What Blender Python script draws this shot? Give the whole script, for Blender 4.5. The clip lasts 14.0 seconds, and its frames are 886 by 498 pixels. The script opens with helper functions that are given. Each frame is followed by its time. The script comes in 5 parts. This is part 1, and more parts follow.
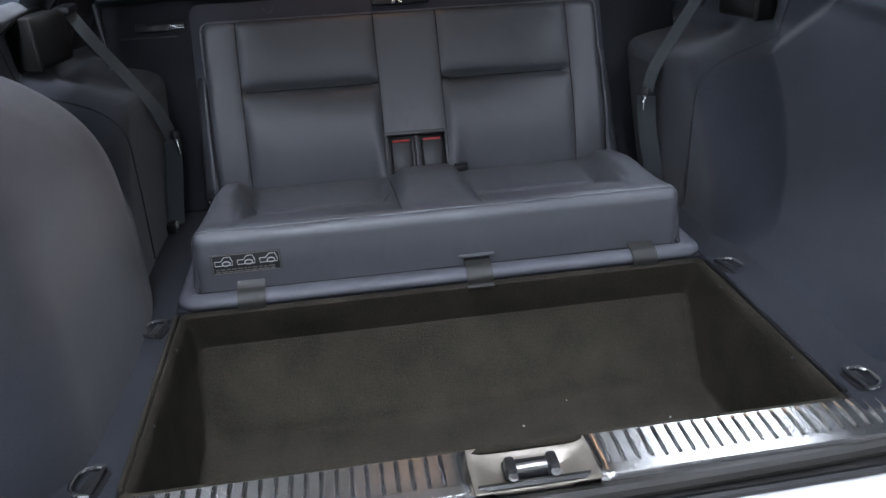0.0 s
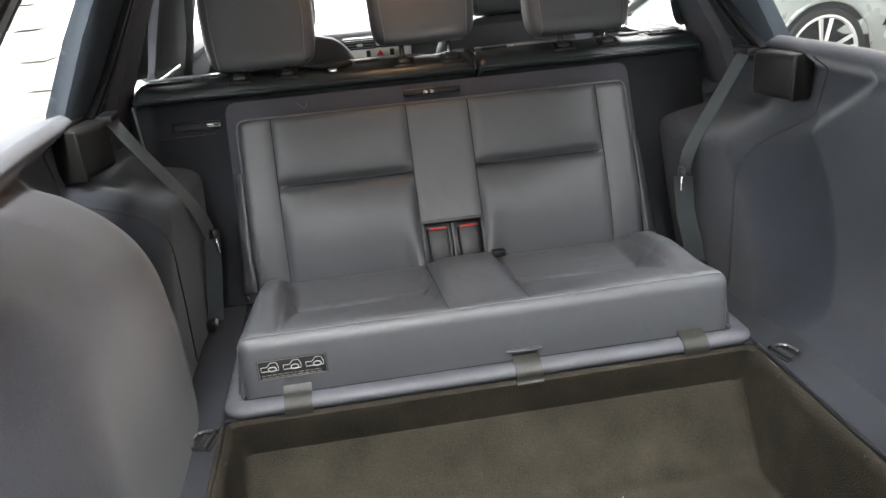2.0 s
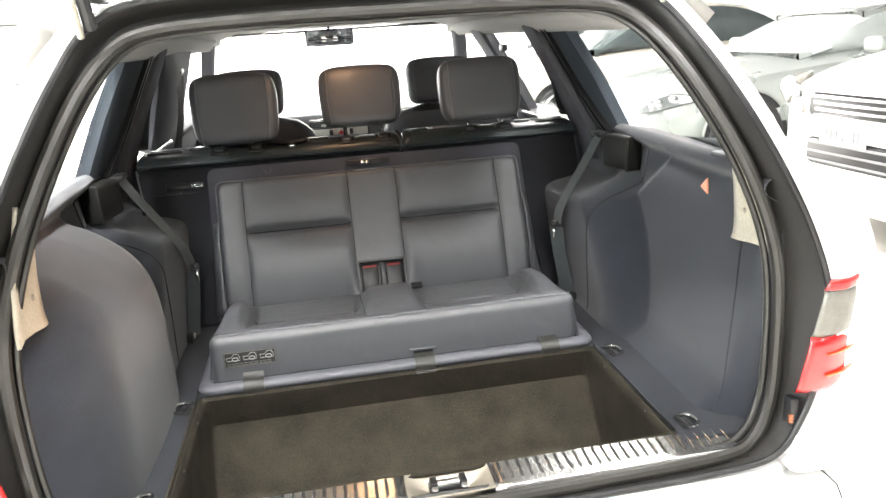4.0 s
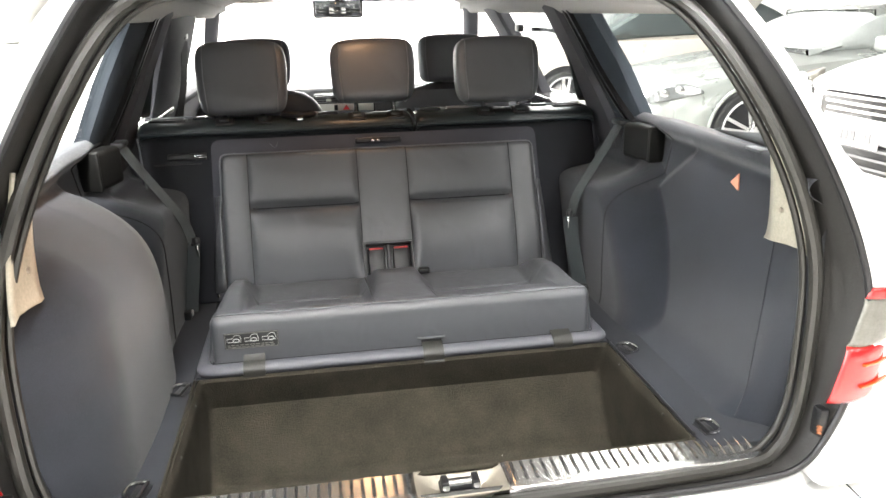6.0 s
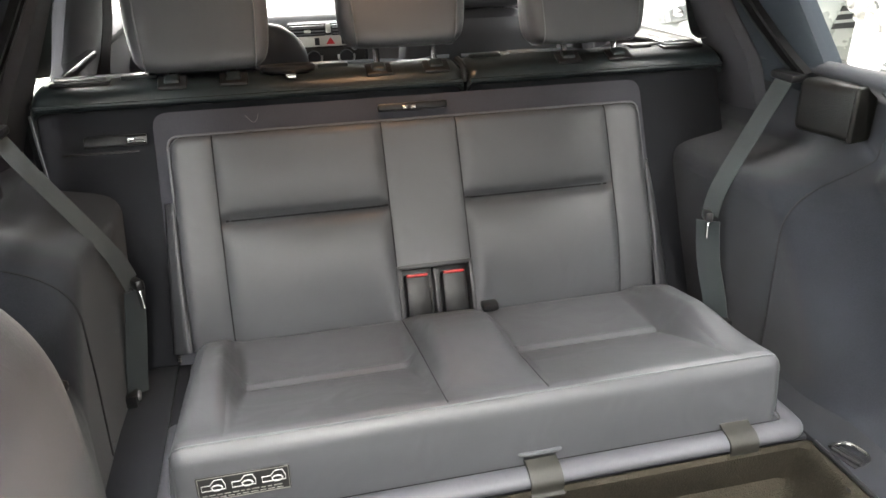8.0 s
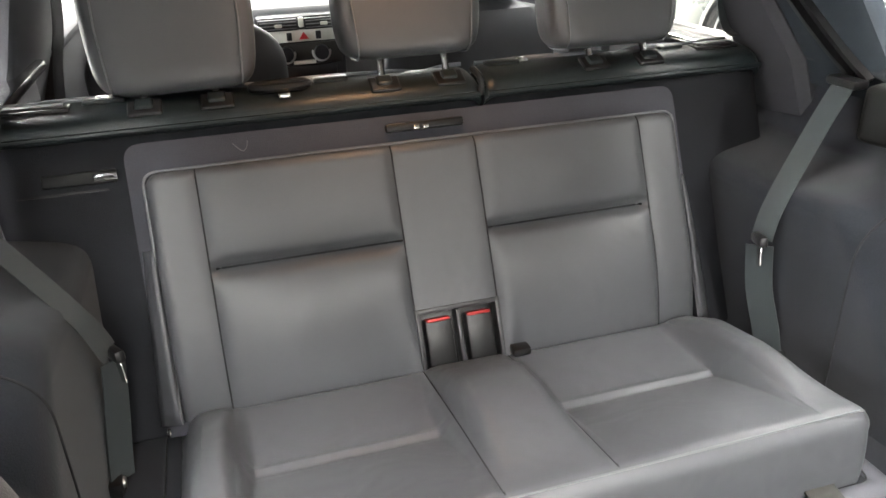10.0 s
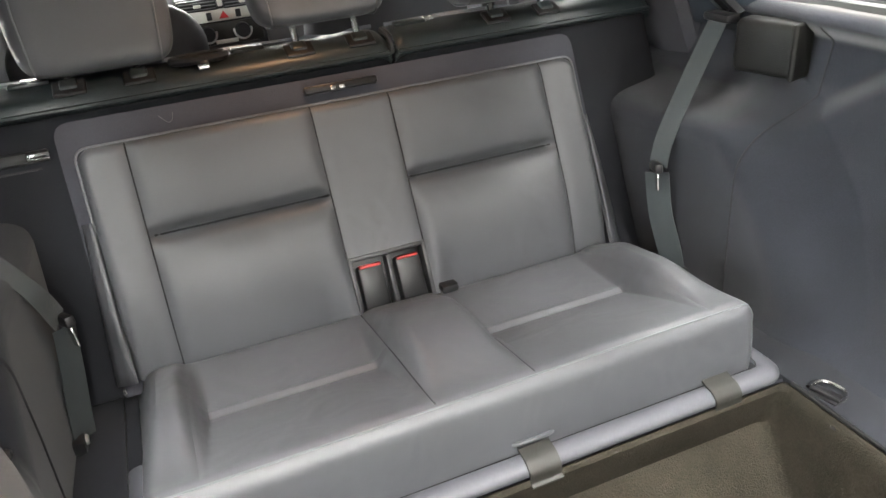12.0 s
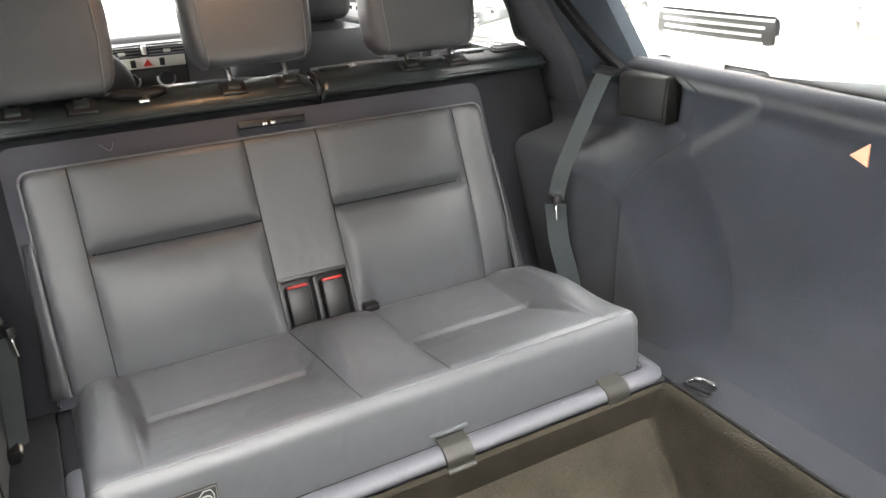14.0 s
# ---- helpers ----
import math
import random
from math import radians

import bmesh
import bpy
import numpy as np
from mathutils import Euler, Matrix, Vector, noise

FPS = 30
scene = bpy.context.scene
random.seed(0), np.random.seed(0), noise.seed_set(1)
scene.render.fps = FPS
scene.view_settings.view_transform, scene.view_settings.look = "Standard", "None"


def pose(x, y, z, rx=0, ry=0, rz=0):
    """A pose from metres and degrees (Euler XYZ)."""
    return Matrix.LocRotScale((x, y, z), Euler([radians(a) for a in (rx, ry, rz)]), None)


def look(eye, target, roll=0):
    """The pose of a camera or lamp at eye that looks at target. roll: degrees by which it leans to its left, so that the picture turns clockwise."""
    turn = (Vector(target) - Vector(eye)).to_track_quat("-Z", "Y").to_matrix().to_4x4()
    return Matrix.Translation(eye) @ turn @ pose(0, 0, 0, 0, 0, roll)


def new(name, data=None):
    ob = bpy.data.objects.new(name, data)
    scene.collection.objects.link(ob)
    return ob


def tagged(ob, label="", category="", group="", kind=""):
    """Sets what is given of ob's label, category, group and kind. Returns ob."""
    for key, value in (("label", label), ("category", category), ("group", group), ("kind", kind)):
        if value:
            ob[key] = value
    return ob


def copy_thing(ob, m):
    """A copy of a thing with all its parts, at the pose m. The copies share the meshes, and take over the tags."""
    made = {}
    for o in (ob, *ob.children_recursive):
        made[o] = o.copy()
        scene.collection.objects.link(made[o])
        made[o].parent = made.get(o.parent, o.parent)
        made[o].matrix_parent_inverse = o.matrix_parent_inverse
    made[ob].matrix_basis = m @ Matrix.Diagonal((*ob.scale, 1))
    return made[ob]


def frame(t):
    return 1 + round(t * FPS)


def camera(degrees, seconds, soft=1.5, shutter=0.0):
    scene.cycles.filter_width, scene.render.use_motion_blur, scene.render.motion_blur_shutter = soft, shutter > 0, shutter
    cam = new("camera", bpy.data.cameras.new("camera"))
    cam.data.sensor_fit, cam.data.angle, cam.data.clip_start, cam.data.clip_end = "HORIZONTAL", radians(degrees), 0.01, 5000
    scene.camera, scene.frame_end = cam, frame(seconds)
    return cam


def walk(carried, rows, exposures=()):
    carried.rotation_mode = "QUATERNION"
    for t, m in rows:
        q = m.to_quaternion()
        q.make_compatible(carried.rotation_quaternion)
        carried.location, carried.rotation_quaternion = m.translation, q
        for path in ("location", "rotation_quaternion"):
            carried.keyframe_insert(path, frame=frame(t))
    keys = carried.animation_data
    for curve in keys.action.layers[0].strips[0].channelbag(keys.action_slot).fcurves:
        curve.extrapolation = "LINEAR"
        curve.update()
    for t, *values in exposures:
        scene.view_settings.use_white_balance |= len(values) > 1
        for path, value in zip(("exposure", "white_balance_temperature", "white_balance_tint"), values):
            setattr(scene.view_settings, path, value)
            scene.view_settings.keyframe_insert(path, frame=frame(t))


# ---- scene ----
cam = camera(61.3, 14.0)
PATH = [
    (0, (-0.154, -0.606, 1.21), (0.085, 1.175, 0.332), -2.6),
    (0.5, (-0.145, -0.544, 1.223), (0.123, 1.245, 0.37), -2.5),
    (1, (-0.138, -0.485, 1.244), (0.025, 1.345, 0.453), -1.6),
    (1.5, (-0.153, -0.49, 1.242), (-0.096, 1.324, 0.4), -2.1),
    (2, (-0.195, -0.556, 1.273), (0.022, 1.287, 0.527), -4.9),
    (2.5, (-0.216, -0.686, 1.306), (0.177, 1.151, 0.621), -3.9),
    (3, (-0.134, -0.831, 1.305), (0.198, 1.035, 0.667), -3.1),
    (3.2, (-0.101, -0.876, 1.315), (0.186, 1.006, 0.703), -3.8),
    (5.3, (-0.191, -1.194, 1.333), (0.144, 0.702, 0.791), -2.9),
    (5.5, (-0.194, -1.156, 1.329), (0.198, 0.724, 0.771), -1.5),
    (6, (-0.164, -0.969, 1.322), (0.149, 0.91, 0.712), -1.1),
    (6.5, (-0.139, -0.759, 1.324), (0.165, 1.098, 0.648), -0.7),
    (7, (-0.208, -0.536, 1.316), (0.152, 1.308, 0.631), -1.4),
    (7.5, (-0.242, -0.363, 1.317), (0.185, 1.444, 0.575), -1.4),
    (8, (-0.244, -0.235, 1.294), (0.16, 1.548, 0.483), -1.3),
    (8.2, (-0.228, -0.196, 1.292), (0.128, 1.573, 0.43), -1.0),
    (10.3, (-0.296, -0.025, 1.323), (0.252, 1.695, 0.463), -1.3),
    (10.5, (-0.286, -0.034, 1.327), (0.31, 1.687, 0.5), -0.7),
    (11, (-0.271, -0.067, 1.339), (0.432, 1.613, 0.512), -2.1),
    (11.5, (-0.275, -0.106, 1.326), (0.416, 1.549, 0.442), -3.6),
    (12, (-0.288, -0.137, 1.314), (0.322, 1.523, 0.38), -5.2),
    (12.5, (-0.295, -0.171, 1.33), (0.336, 1.535, 0.5), -4.6),
    (13, (-0.321, -0.215, 1.319), (0.322, 1.518, 0.554), -4.5),
    (13.5, (-0.346, -0.221, 1.306), (0.366, 1.5, 0.577), -2.6),
    (14, (-0.361, -0.26, 1.31), (0.498, 1.358, 0.509), -2.0),
]
EXPOSE = [(0.0, -0.88, 5480, 14), (0.8, -0.53, 5480, 13), (1.5, -0.3, 5900, 11), (2.5, 0.25, 6500, 10), (5.5, 0.3, 6500, 10), (6.5, 0.2, 6550, 10), (8.0, 0.48, 6650, 10), (10.5, 0.62, 6600, 10), (14.0, 0.74, 6600, 10)]
walk(cam, [(t, look(eye, target, roll)) for t, eye, target, roll in PATH], EXPOSE)

# ---- world and light ----
world = bpy.data.worlds.new("sky")
scene.world = world
world.use_nodes = True
wn = world.node_tree.nodes
sky = wn.new("ShaderNodeTexSky")
sky.sky_type, sky.sun_disc, sky.sun_elevation, sky.sun_rotation = "NISHITA", False, radians(40), radians(20)
world.node_tree.links.new(sky.outputs[0], wn["Background"].inputs[0])
wn["Background"].inputs[1].default_value = 0.12


def area_lamp(name, m, w, h, power, colour=(1, 1, 1)):
    lamp = bpy.data.lights.new(name, "AREA")
    lamp.shape, lamp.size, lamp.size_y, lamp.energy, lamp.color = "RECTANGLE", w, h, power, colour
    ob = new(name, lamp)
    ob.matrix_world = m
    return ob


LIGHT_YS = [-5.4, -1.7, 2.0, 5.4, 9.2, 13.0]
LIGHT_ROWS = {-2.2: [70, 60, 50, 130, 600, 800], -0.2: [190, 780, 120, 220, 600, 900], 2.2: [60, 40, 80, 140, 420, 700]}
for lx, row in LIGHT_ROWS.items():
    for ly, watts in zip(LIGHT_YS, row):
        area_lamp("hall_lamp", pose(lx, ly, 3.93), 0.5, 2.6, watts, (1.0, 0.985, 0.96))
# daylight from an assumed tall west-wall shop window, added to light the right trim
area_lamp("assumed_window_daylight", pose(-5.85, 1.3, 1.95, 0, -90, 0), 2.9, 4.4, 880, (0.98, 1.0, 0.985))
# unseen warm spotlight, added to throw the warm patch on the spare wheel cover
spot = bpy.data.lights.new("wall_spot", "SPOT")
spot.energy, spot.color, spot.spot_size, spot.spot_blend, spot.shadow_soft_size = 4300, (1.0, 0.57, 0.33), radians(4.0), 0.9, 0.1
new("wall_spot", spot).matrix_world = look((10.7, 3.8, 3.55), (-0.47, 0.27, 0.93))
# warm courtesy lamp in the headlining above the load bay
area_lamp("dome_lamp_bulb", pose(-0.05, 0.98, 1.358), 0.05, 0.10, 0.50, (1.0, 0.55, 0.28))


# ---- materials ----
def mat(name, colour, rough=0.5, metal=0.0, vary=0.12, big=6.0, fine=220.0, bump=0.0, bump_scale=300.0, spec=0.5,
        rough_vary=0.08, second=None, coat=0.0, sheen=0.0, stretch=None, glow=0.0, dent=0.0):
    """Base colour varied at two scales, roughness wear and a fine relief."""
    m = bpy.data.materials.new(name)
    m.use_nodes = True
    nt = m.node_tree
    n, ln = nt.nodes, nt.links.new
    b = n["Principled BSDF"]
    co = n.new("ShaderNodeTexCoord")
    src = co.outputs["Object"]
    if stretch:
        mp = n.new("ShaderNodeMapping")
        mp.inputs["Scale"].default_value = stretch
        ln(src, mp.inputs[0])
        src = mp.outputs[0]
    n1, n2 = n.new("ShaderNodeTexNoise"), n.new("ShaderNodeTexNoise")
    n1.inputs["Scale"].default_value, n1.inputs["Detail"].default_value = big, 5
    n2.inputs["Scale"].default_value, n2.inputs["Detail"].default_value = fine, 3
    ln(src, n1.inputs[0]), ln(src, n2.inputs[0])
    mix = n.new("ShaderNodeMix")
    mix.data_type, mix.blend_type = "RGBA", "MIX"
    c = Vector(colour[:3])
    dark, light = c * (1 - vary), c * (1 + vary)
    if second:
        light = Vector(second)
    mix.inputs["A"].default_value, mix.inputs["B"].default_value = (*dark, 1), (*light, 1)
    add = n.new("ShaderNodeMath")
    add.operation = "MULTIPLY_ADD"
    add.inputs[1].default_value = 0.55
    half = n.new("ShaderNodeMath")
    half.operation = "MULTIPLY"
    half.inputs[1].default_value = 0.45
    ln(n2.outputs[0], half.inputs[0]), ln(n1.outputs[0], add.inputs[0]), ln(half.outputs[0], add.inputs[2])
    ramp = n.new("ShaderNodeMapRange")
    ramp.inputs["From Min"].default_value, ramp.inputs["From Max"].default_value = 0.24, 0.76
    ln(add.outputs[0], ramp.inputs[0]), ln(ramp.outputs[0], mix.inputs["Factor"])
    ln(mix.outputs["Result"], b.inputs["Base Color"])
    rr = n.new("ShaderNodeMapRange")
    rr.inputs["To Min"].default_value, rr.inputs["To Max"].default_value = max(rough - rough_vary, 0.02), min(rough + rough_vary, 1)
    ln(n1.outputs[0], rr.inputs[0]), ln(rr.outputs[0], b.inputs["Roughness"])
    b.inputs["Metallic"].default_value, b.inputs["Specular IOR Level"].default_value = metal, spec
    b.inputs["Coat Weight"].default_value, b.inputs["Sheen Weight"].default_value = coat, sheen
    if glow:
        b.inputs["Emission Color"].default_value, b.inputs["Emission Strength"].default_value = (*colour[:3], 1), glow
    if bump:
        v = n.new("ShaderNodeTexNoise")
        v.inputs["Scale"].default_value, v.inputs["Detail"].default_value = bump_scale, 4
        bp = n.new("ShaderNodeBump")
        bp.inputs["Strength"].default_value, bp.inputs["Distance"].default_value = min(bump, 1.0), 0.002
        ln(src, v.inputs[0]), ln(v.outputs[0], bp.inputs["Height"]), ln(bp.outputs[0], b.inputs["Normal"])
        if dent:
            w, bw = n.new("ShaderNodeTexNoise"), n.new("ShaderNodeBump")
            w.inputs["Scale"].default_value, w.inputs["Detail"].default_value, w.inputs["Distortion"].default_value = 11.0, 2, 0.6
            bw.inputs["Strength"].default_value, bw.inputs["Distance"].default_value = dent, 0.012
            ln(src, w.inputs[0]), ln(w.outputs[0], bw.inputs["Height"]), ln(bw.outputs[0], bp.inputs["Normal"])
    return m


def glass(name, tint=(0.95, 0.97, 0.97), rough=0.0):
    m = bpy.data.materials.new(name)
    m.use_nodes = True
    b = m.node_tree.nodes["Principled BSDF"]
    b.inputs["Base Color"].default_value, b.inputs["Roughness"].default_value = (*tint, 1), rough
    b.inputs["Transmission Weight"].default_value, b.inputs["IOR"].default_value = 1.0, 1.1
    return m


VINYL = mat("grey_blue_vinyl", (0.068, 0.0708, 0.078), 0.40, vary=0.06, big=5.7, fine=500, bump=0.16, bump_scale=900, spec=0.55, dent=0.32, rough_vary=0.0)
VINYL_EDGE = mat("vinyl_piping", (0.12, 0.124, 0.134), 0.4, vary=0.08, bump=0.1, bump_scale=900)
LIPVINYL = mat("dull_lip_vinyl", (0.074, 0.0755, 0.087), 0.55, vary=0.14, big=9, bump=0.15, bump_scale=800, dent=0.3)
POCKET = mat("dark_pocket_rim", (0.03, 0.03, 0.033), 0.4, vary=0.1)
SEAM = mat("seam_thread", (0.012, 0.012, 0.014), 0.9)
VELOUR = mat("dark_grey_velour", (0.0152, 0.0172, 0.0226), 0.9, vary=0.46, big=9, fine=420, bump=0.35, bump_scale=700, spec=0.15, sheen=0.2)
VELOUR_PALE = mat("grey_blue_trim_board", (0.0135, 0.0150, 0.0192), 0.8, vary=0.42, big=11, fine=420, bump=0.3, bump_scale=650, spec=0.25, sheen=0.08)
SEATBOARD = mat("grey_carpet_board", (0.058, 0.059, 0.07), 0.9, vary=0.16, big=8, fine=500, bump=0.4, bump_scale=800, spec=0.2)
BOARD = mat("dark_carpet_board", (0.0205, 0.0215, 0.0255), 0.9, vary=0.16, big=8, fine=500, bump=0.4, bump_scale=800, spec=0.2)
GUTTER = mat("black_gutter_rubber", (0.013, 0.012, 0.011), 0.5, vary=0.3, big=14, bump=0.2, bump_scale=200)
CARPET = mat("olive_black_carpet", (0.017, 0.0155, 0.0118), 0.97, vary=0.5, big=14, fine=300, bump=1.0, bump_scale=420, spec=0.1, second=(0.046, 0.040, 0.0300))
BLACK = mat("black_plastic", (0.011, 0.011, 0.012), 0.34, vary=0.2, spec=0.4, bump=0.15, bump_scale=700)
BOXBLACK = mat("black_grained_box", (0.006, 0.006, 0.0055), 0.5, vary=0.2, spec=0.25, bump=0.3, bump_scale=500)
GREENBLACK = mat("dark_green_black_plastic", (0.0135, 0.0200, 0.0225), 0.34, vary=0.15, bump=0.15, bump_scale=800)
RUBBER = mat("grey_black_rubber", (0.015, 0.0142, 0.0120), 0.38, vary=0.25, big=12, bump=0.2, bump_scale=300)
OLIVE = mat("olive_grey_plastic", (0.017, 0.0165, 0.0135), 0.55, vary=0.15, bump=0.1)
SILLSTEEL = mat("scratched_sill_steel", (0.60, 0.595, 0.58), 0.24, 1.0, vary=0.08, big=30, fine=260, bump=0.05, bump_scale=160, rough_vary=0.08)
CHROME = mat("polished_steel", (0.72, 0.72, 0.71), 0.16, 1.0, vary=0.08, big=30, fine=260, bump=0.12, bump_scale=160, rough_vary=0.1)
STEEL = mat("bright_metal", (0.6, 0.6, 0.6), 0.3, 1.0, vary=0.1)
CREAM = mat("worn_cream_metal", (0.28, 0.26, 0.21), 0.5, vary=0.3, big=14, bump=0.2, bump_scale=90, spec=0.4)
SATIN = mat("satin_sill_pressing", (0.26, 0.235, 0.195), 0.42, 0.6, vary=0.12, big=22, bump=0.1)
WHITE = mat("white_car_paint", (0.78, 0.78, 0.77), 0.25, vary=0.02, big=2, coat=0.6)
HEADLINER = mat("pale_grey_headlining", (0.32, 0.312, 0.292), 0.9, vary=0.06, big=4, bump=0.3, bump_scale=600)
RED = mat("red_lamp_lens", (0.36, 0.010, 0.011), 0.22, vary=0.12, coat=0.6)
ORANGE_RED = mat("orange_red_lens", (0.75, 0.07, 0.015), 0.15, vary=0.15, coat=0.6)
CLEAR = mat("clear_ribbed_lens", (0.34, 0.32, 0.28), 0.15, vary=0.15, big=30, coat=0.6)
TAILCLEAR = mat("smoky_ribbed_lens", (0.13, 0.125, 0.11), 0.2, vary=0.25, big=30, spec=0.4)
BUTTON = mat("red_button", (0.40, 0.02, 0.02), 0.35)
PINK = mat("salmon_triangle", (0.55, 0.24, 0.15), 0.45, vary=0.1, big=40)
WEB = mat("grey_belt_webbing", (0.026, 0.034, 0.037), 0.5, vary=0.12, big=20, fine=900, bump=0.4, bump_scale=1100, sheen=0.2)
WEB_DARK = mat("black_belt_webbing", (0.03, 0.031, 0.036), 0.6, vary=0.15, bump=0.4, bump_scale=1100)
LABEL = mat("black_label", (0.016, 0.016, 0.016), 0.5, vary=0.2, big=40)
FAINT = mat("faded_print", (0.16, 0.155, 0.14), 0.5)
PRINT = mat("pale_print", (0.45, 0.45, 0.44), 0.5)
WOOD = mat("burr_walnut", (0.16, 0.035, 0.02), 0.2, vary=0.5, big=25, coat=0.8)
PANEL_CREAM = mat("pale_switch_panel", (0.55, 0.54, 0.48), 0.45, vary=0.06)
DASH = mat("grey_dash_pad", (0.16, 0.16, 0.165), 0.6, vary=0.1, bump=0.2)
PILLAR = mat("blue_grey_pillar_trim", (0.020, 0.025, 0.031), 0.85, vary=0.1, bump=0.15, spec=0.2)
PILLAR_DARK = mat("dark_pillar_trim", (0.030, 0.030, 0.036), 0.75, vary=0.15, bump=0.2)
PANE = glass("car_window_glass")
TYRE = mat("black_tyre", (0.02, 0.02, 0.02), 0.8, vary=0.2)
ALLOY = mat("alloy_wheel", (0.62, 0.62, 0.62), 0.3, 0.8, vary=0.05)
SILVER = mat("silver_car_paint", (0.25, 0.265, 0.25), 0.28, 0.3, vary=0.02, big=2, coat=0.6)
BEIGE = mat("champagne_car_paint", (0.52, 0.47, 0.41), 0.3, 0.2, vary=0.03, coat=0.6)
# pale patchy base colour paints the hall's reflections into the cabin glass
PALEGLASS = mat("car_glass_painted_reflections", (0.30, 0.32, 0.31), 0.08, vary=0.35, big=3)
DARKGLASS = mat("dark_car_glass", (0.05, 0.06, 0.06), 0.06, vary=0.2)
FLOOR = mat("pale_polished_floor", (0.62, 0.60, 0.56), 0.22, vary=0.05, big=0.8, fine=14, rough_vary=0.06, spec=0.4)
WALL = mat("white_wall_paint", (0.84, 0.84, 0.83), 0.8, vary=0.03, big=0.7, fine=30)
# unseen south wall, darkened so less light bounces in from behind
DIMWALL = mat("darkened_rear_wall", (0.14, 0.14, 0.145), 0.8, vary=0.05, big=0.7, fine=30)
CEILING = mat("grey_ceiling_paint", (0.20, 0.20, 0.205), 0.9, vary=0.06, big=0.7, fine=30)
POST = mat("dark_bright_post_steel", (0.30, 0.30, 0.31), 0.22, 1.0, vary=0.1)
HEADLAMP = mat("smoked_headlamp_lens", (0.085, 0.09, 0.09), 0.12, vary=0.3, big=25, coat=0.6)
# pale grey base stands for window light caught on the black cap edge
EDGE_GLINT = mat("painted_edge_glint", (0.34, 0.36, 0.39), 0.14, vary=0.1, rough_vary=0.04, spec=0.8)
DAYLIGHT = mat("bright_daylight_beyond", (0.86, 0.94, 1.0), 0.5, vary=0.0, glow=5.0)
FRAME = mat("grey_window_frame", (0.35, 0.36, 0.37), 0.4, 0.3, vary=0.06)
STONE = mat("rough_pillar_stone", (0.30, 0.31, 0.29), 0.85, vary=0.35, big=6, fine=60, bump=0.8, bump_scale=40)
LAMP = mat("lit_ceiling_panel", (1.0, 0.99, 0.96), 0.5, vary=0.0, glow=6.0)
WARM = mat("warm_dome_lens", (1.0, 0.62, 0.34), 0.5, vary=0.0, glow=6.0)
DIRT = mat("rusty_catch", (0.26, 0.09, 0.035), 0.7, vary=0.4, big=80, bump=0.3)


# ---- mesh helpers ----
IDENT = Matrix.Identity(4)


def thing(name, label, category, at=(0, 0, 0), group="", kind=""):
    ob = new(name)
    ob.matrix_world = Matrix.Translation(at)
    ob.empty_display_size = 0.05
    return tagged(ob, label, category, group, kind)


def part(name, bm, material, parent=None, label="", smooth=True):
    """One bmesh, in the world's metres, as one mesh object under its thing or part."""
    me = bpy.data.meshes.new(name)
    bm.normal_update()
    if smooth:
        for f in bm.faces:
            f.smooth = True
        for e in bm.edges:
            if len(e.link_faces) == 2 and e.calc_face_angle(0) > 0.6:
                e.smooth = False
    bm.to_mesh(me)
    bm.free()
    me.materials.append(material)
    ob = new(name, me)
    if parent:
        ob.parent = parent
        ob.matrix_parent_inverse = standing(parent).inverted()
    if label:
        tagged(ob, label)
    return ob


def standing(ob):
    """Where an object stands in the world."""
    return (standing(ob.parent) @ ob.matrix_parent_inverse if ob.parent else IDENT) @ ob.matrix_basis


def solid(ob, t, offset=-1.0):
    mod = ob.modifiers.new("thickness", "SOLIDIFY")
    mod.thickness, mod.offset = t, offset
    return ob


def rbox(c, size, r=0.0, seg=2, turn=None, bm=None):
    own = bmesh.new()
    bmesh.ops.create_cube(own, size=1, matrix=Matrix.Diagonal((*size, 1)))
    if r:
        bmesh.ops.bevel(own, geom=own.edges[:], offset=r, segments=seg, profile=0.5, affect="EDGES")
    m = Matrix.Translation(c) @ (turn.to_4x4() if turn else Matrix.Identity(4))
    bmesh.ops.transform(own, matrix=m, verts=own.verts)
    return join(bm, own)


def join(bm, own):
    if bm is None:
        return own
    me = bpy.data.meshes.new("tmp")
    own.to_mesh(me)
    own.free()
    bm.from_mesh(me)
    bpy.data.meshes.remove(me)
    return bm


def grid(nu, nv, f, closed=False, bm=None):
    """A surface f(u, v), u and v from 0 to 1."""
    bm = bm or bmesh.new()
    cols = [[bm.verts.new(f(i / (nu if closed else nu - 1), j / (nv - 1))) for j in range(nv)] for i in range(nu)]
    for i in range(nu if closed else nu - 1):
        a, b = cols[i], cols[(i + 1) % nu]
        for j in range(nv - 1):
            bm.faces.new((a[j], b[j], b[j + 1], a[j + 1]))
    return bm


def panels(us, vs, f, kind):
    """A surface over the lists us and vs, cut by kind(u, v) into one bmesh a panel."""
    out = {}
    pts = [[Vector(f(u, v)) for v in vs] for u in us]
    for i in range(len(us) - 1):
        for j in range(len(vs) - 1):
            k = kind((us[i] + us[i + 1]) / 2, (vs[j] + vs[j + 1]) / 2)
            if k is None:
                continue
            bm, made = out.setdefault(k, (bmesh.new(), {}))
            quad = []
            for a, b in ((i, j), (i + 1, j), (i + 1, j + 1), (i, j + 1)):
                if (a, b) not in made:
                    made[a, b] = bm.verts.new(pts[a][b])
                quad.append(made[a, b])
            bm.faces.new(quad)
    return {k: bm for k, (bm, _) in out.items()}


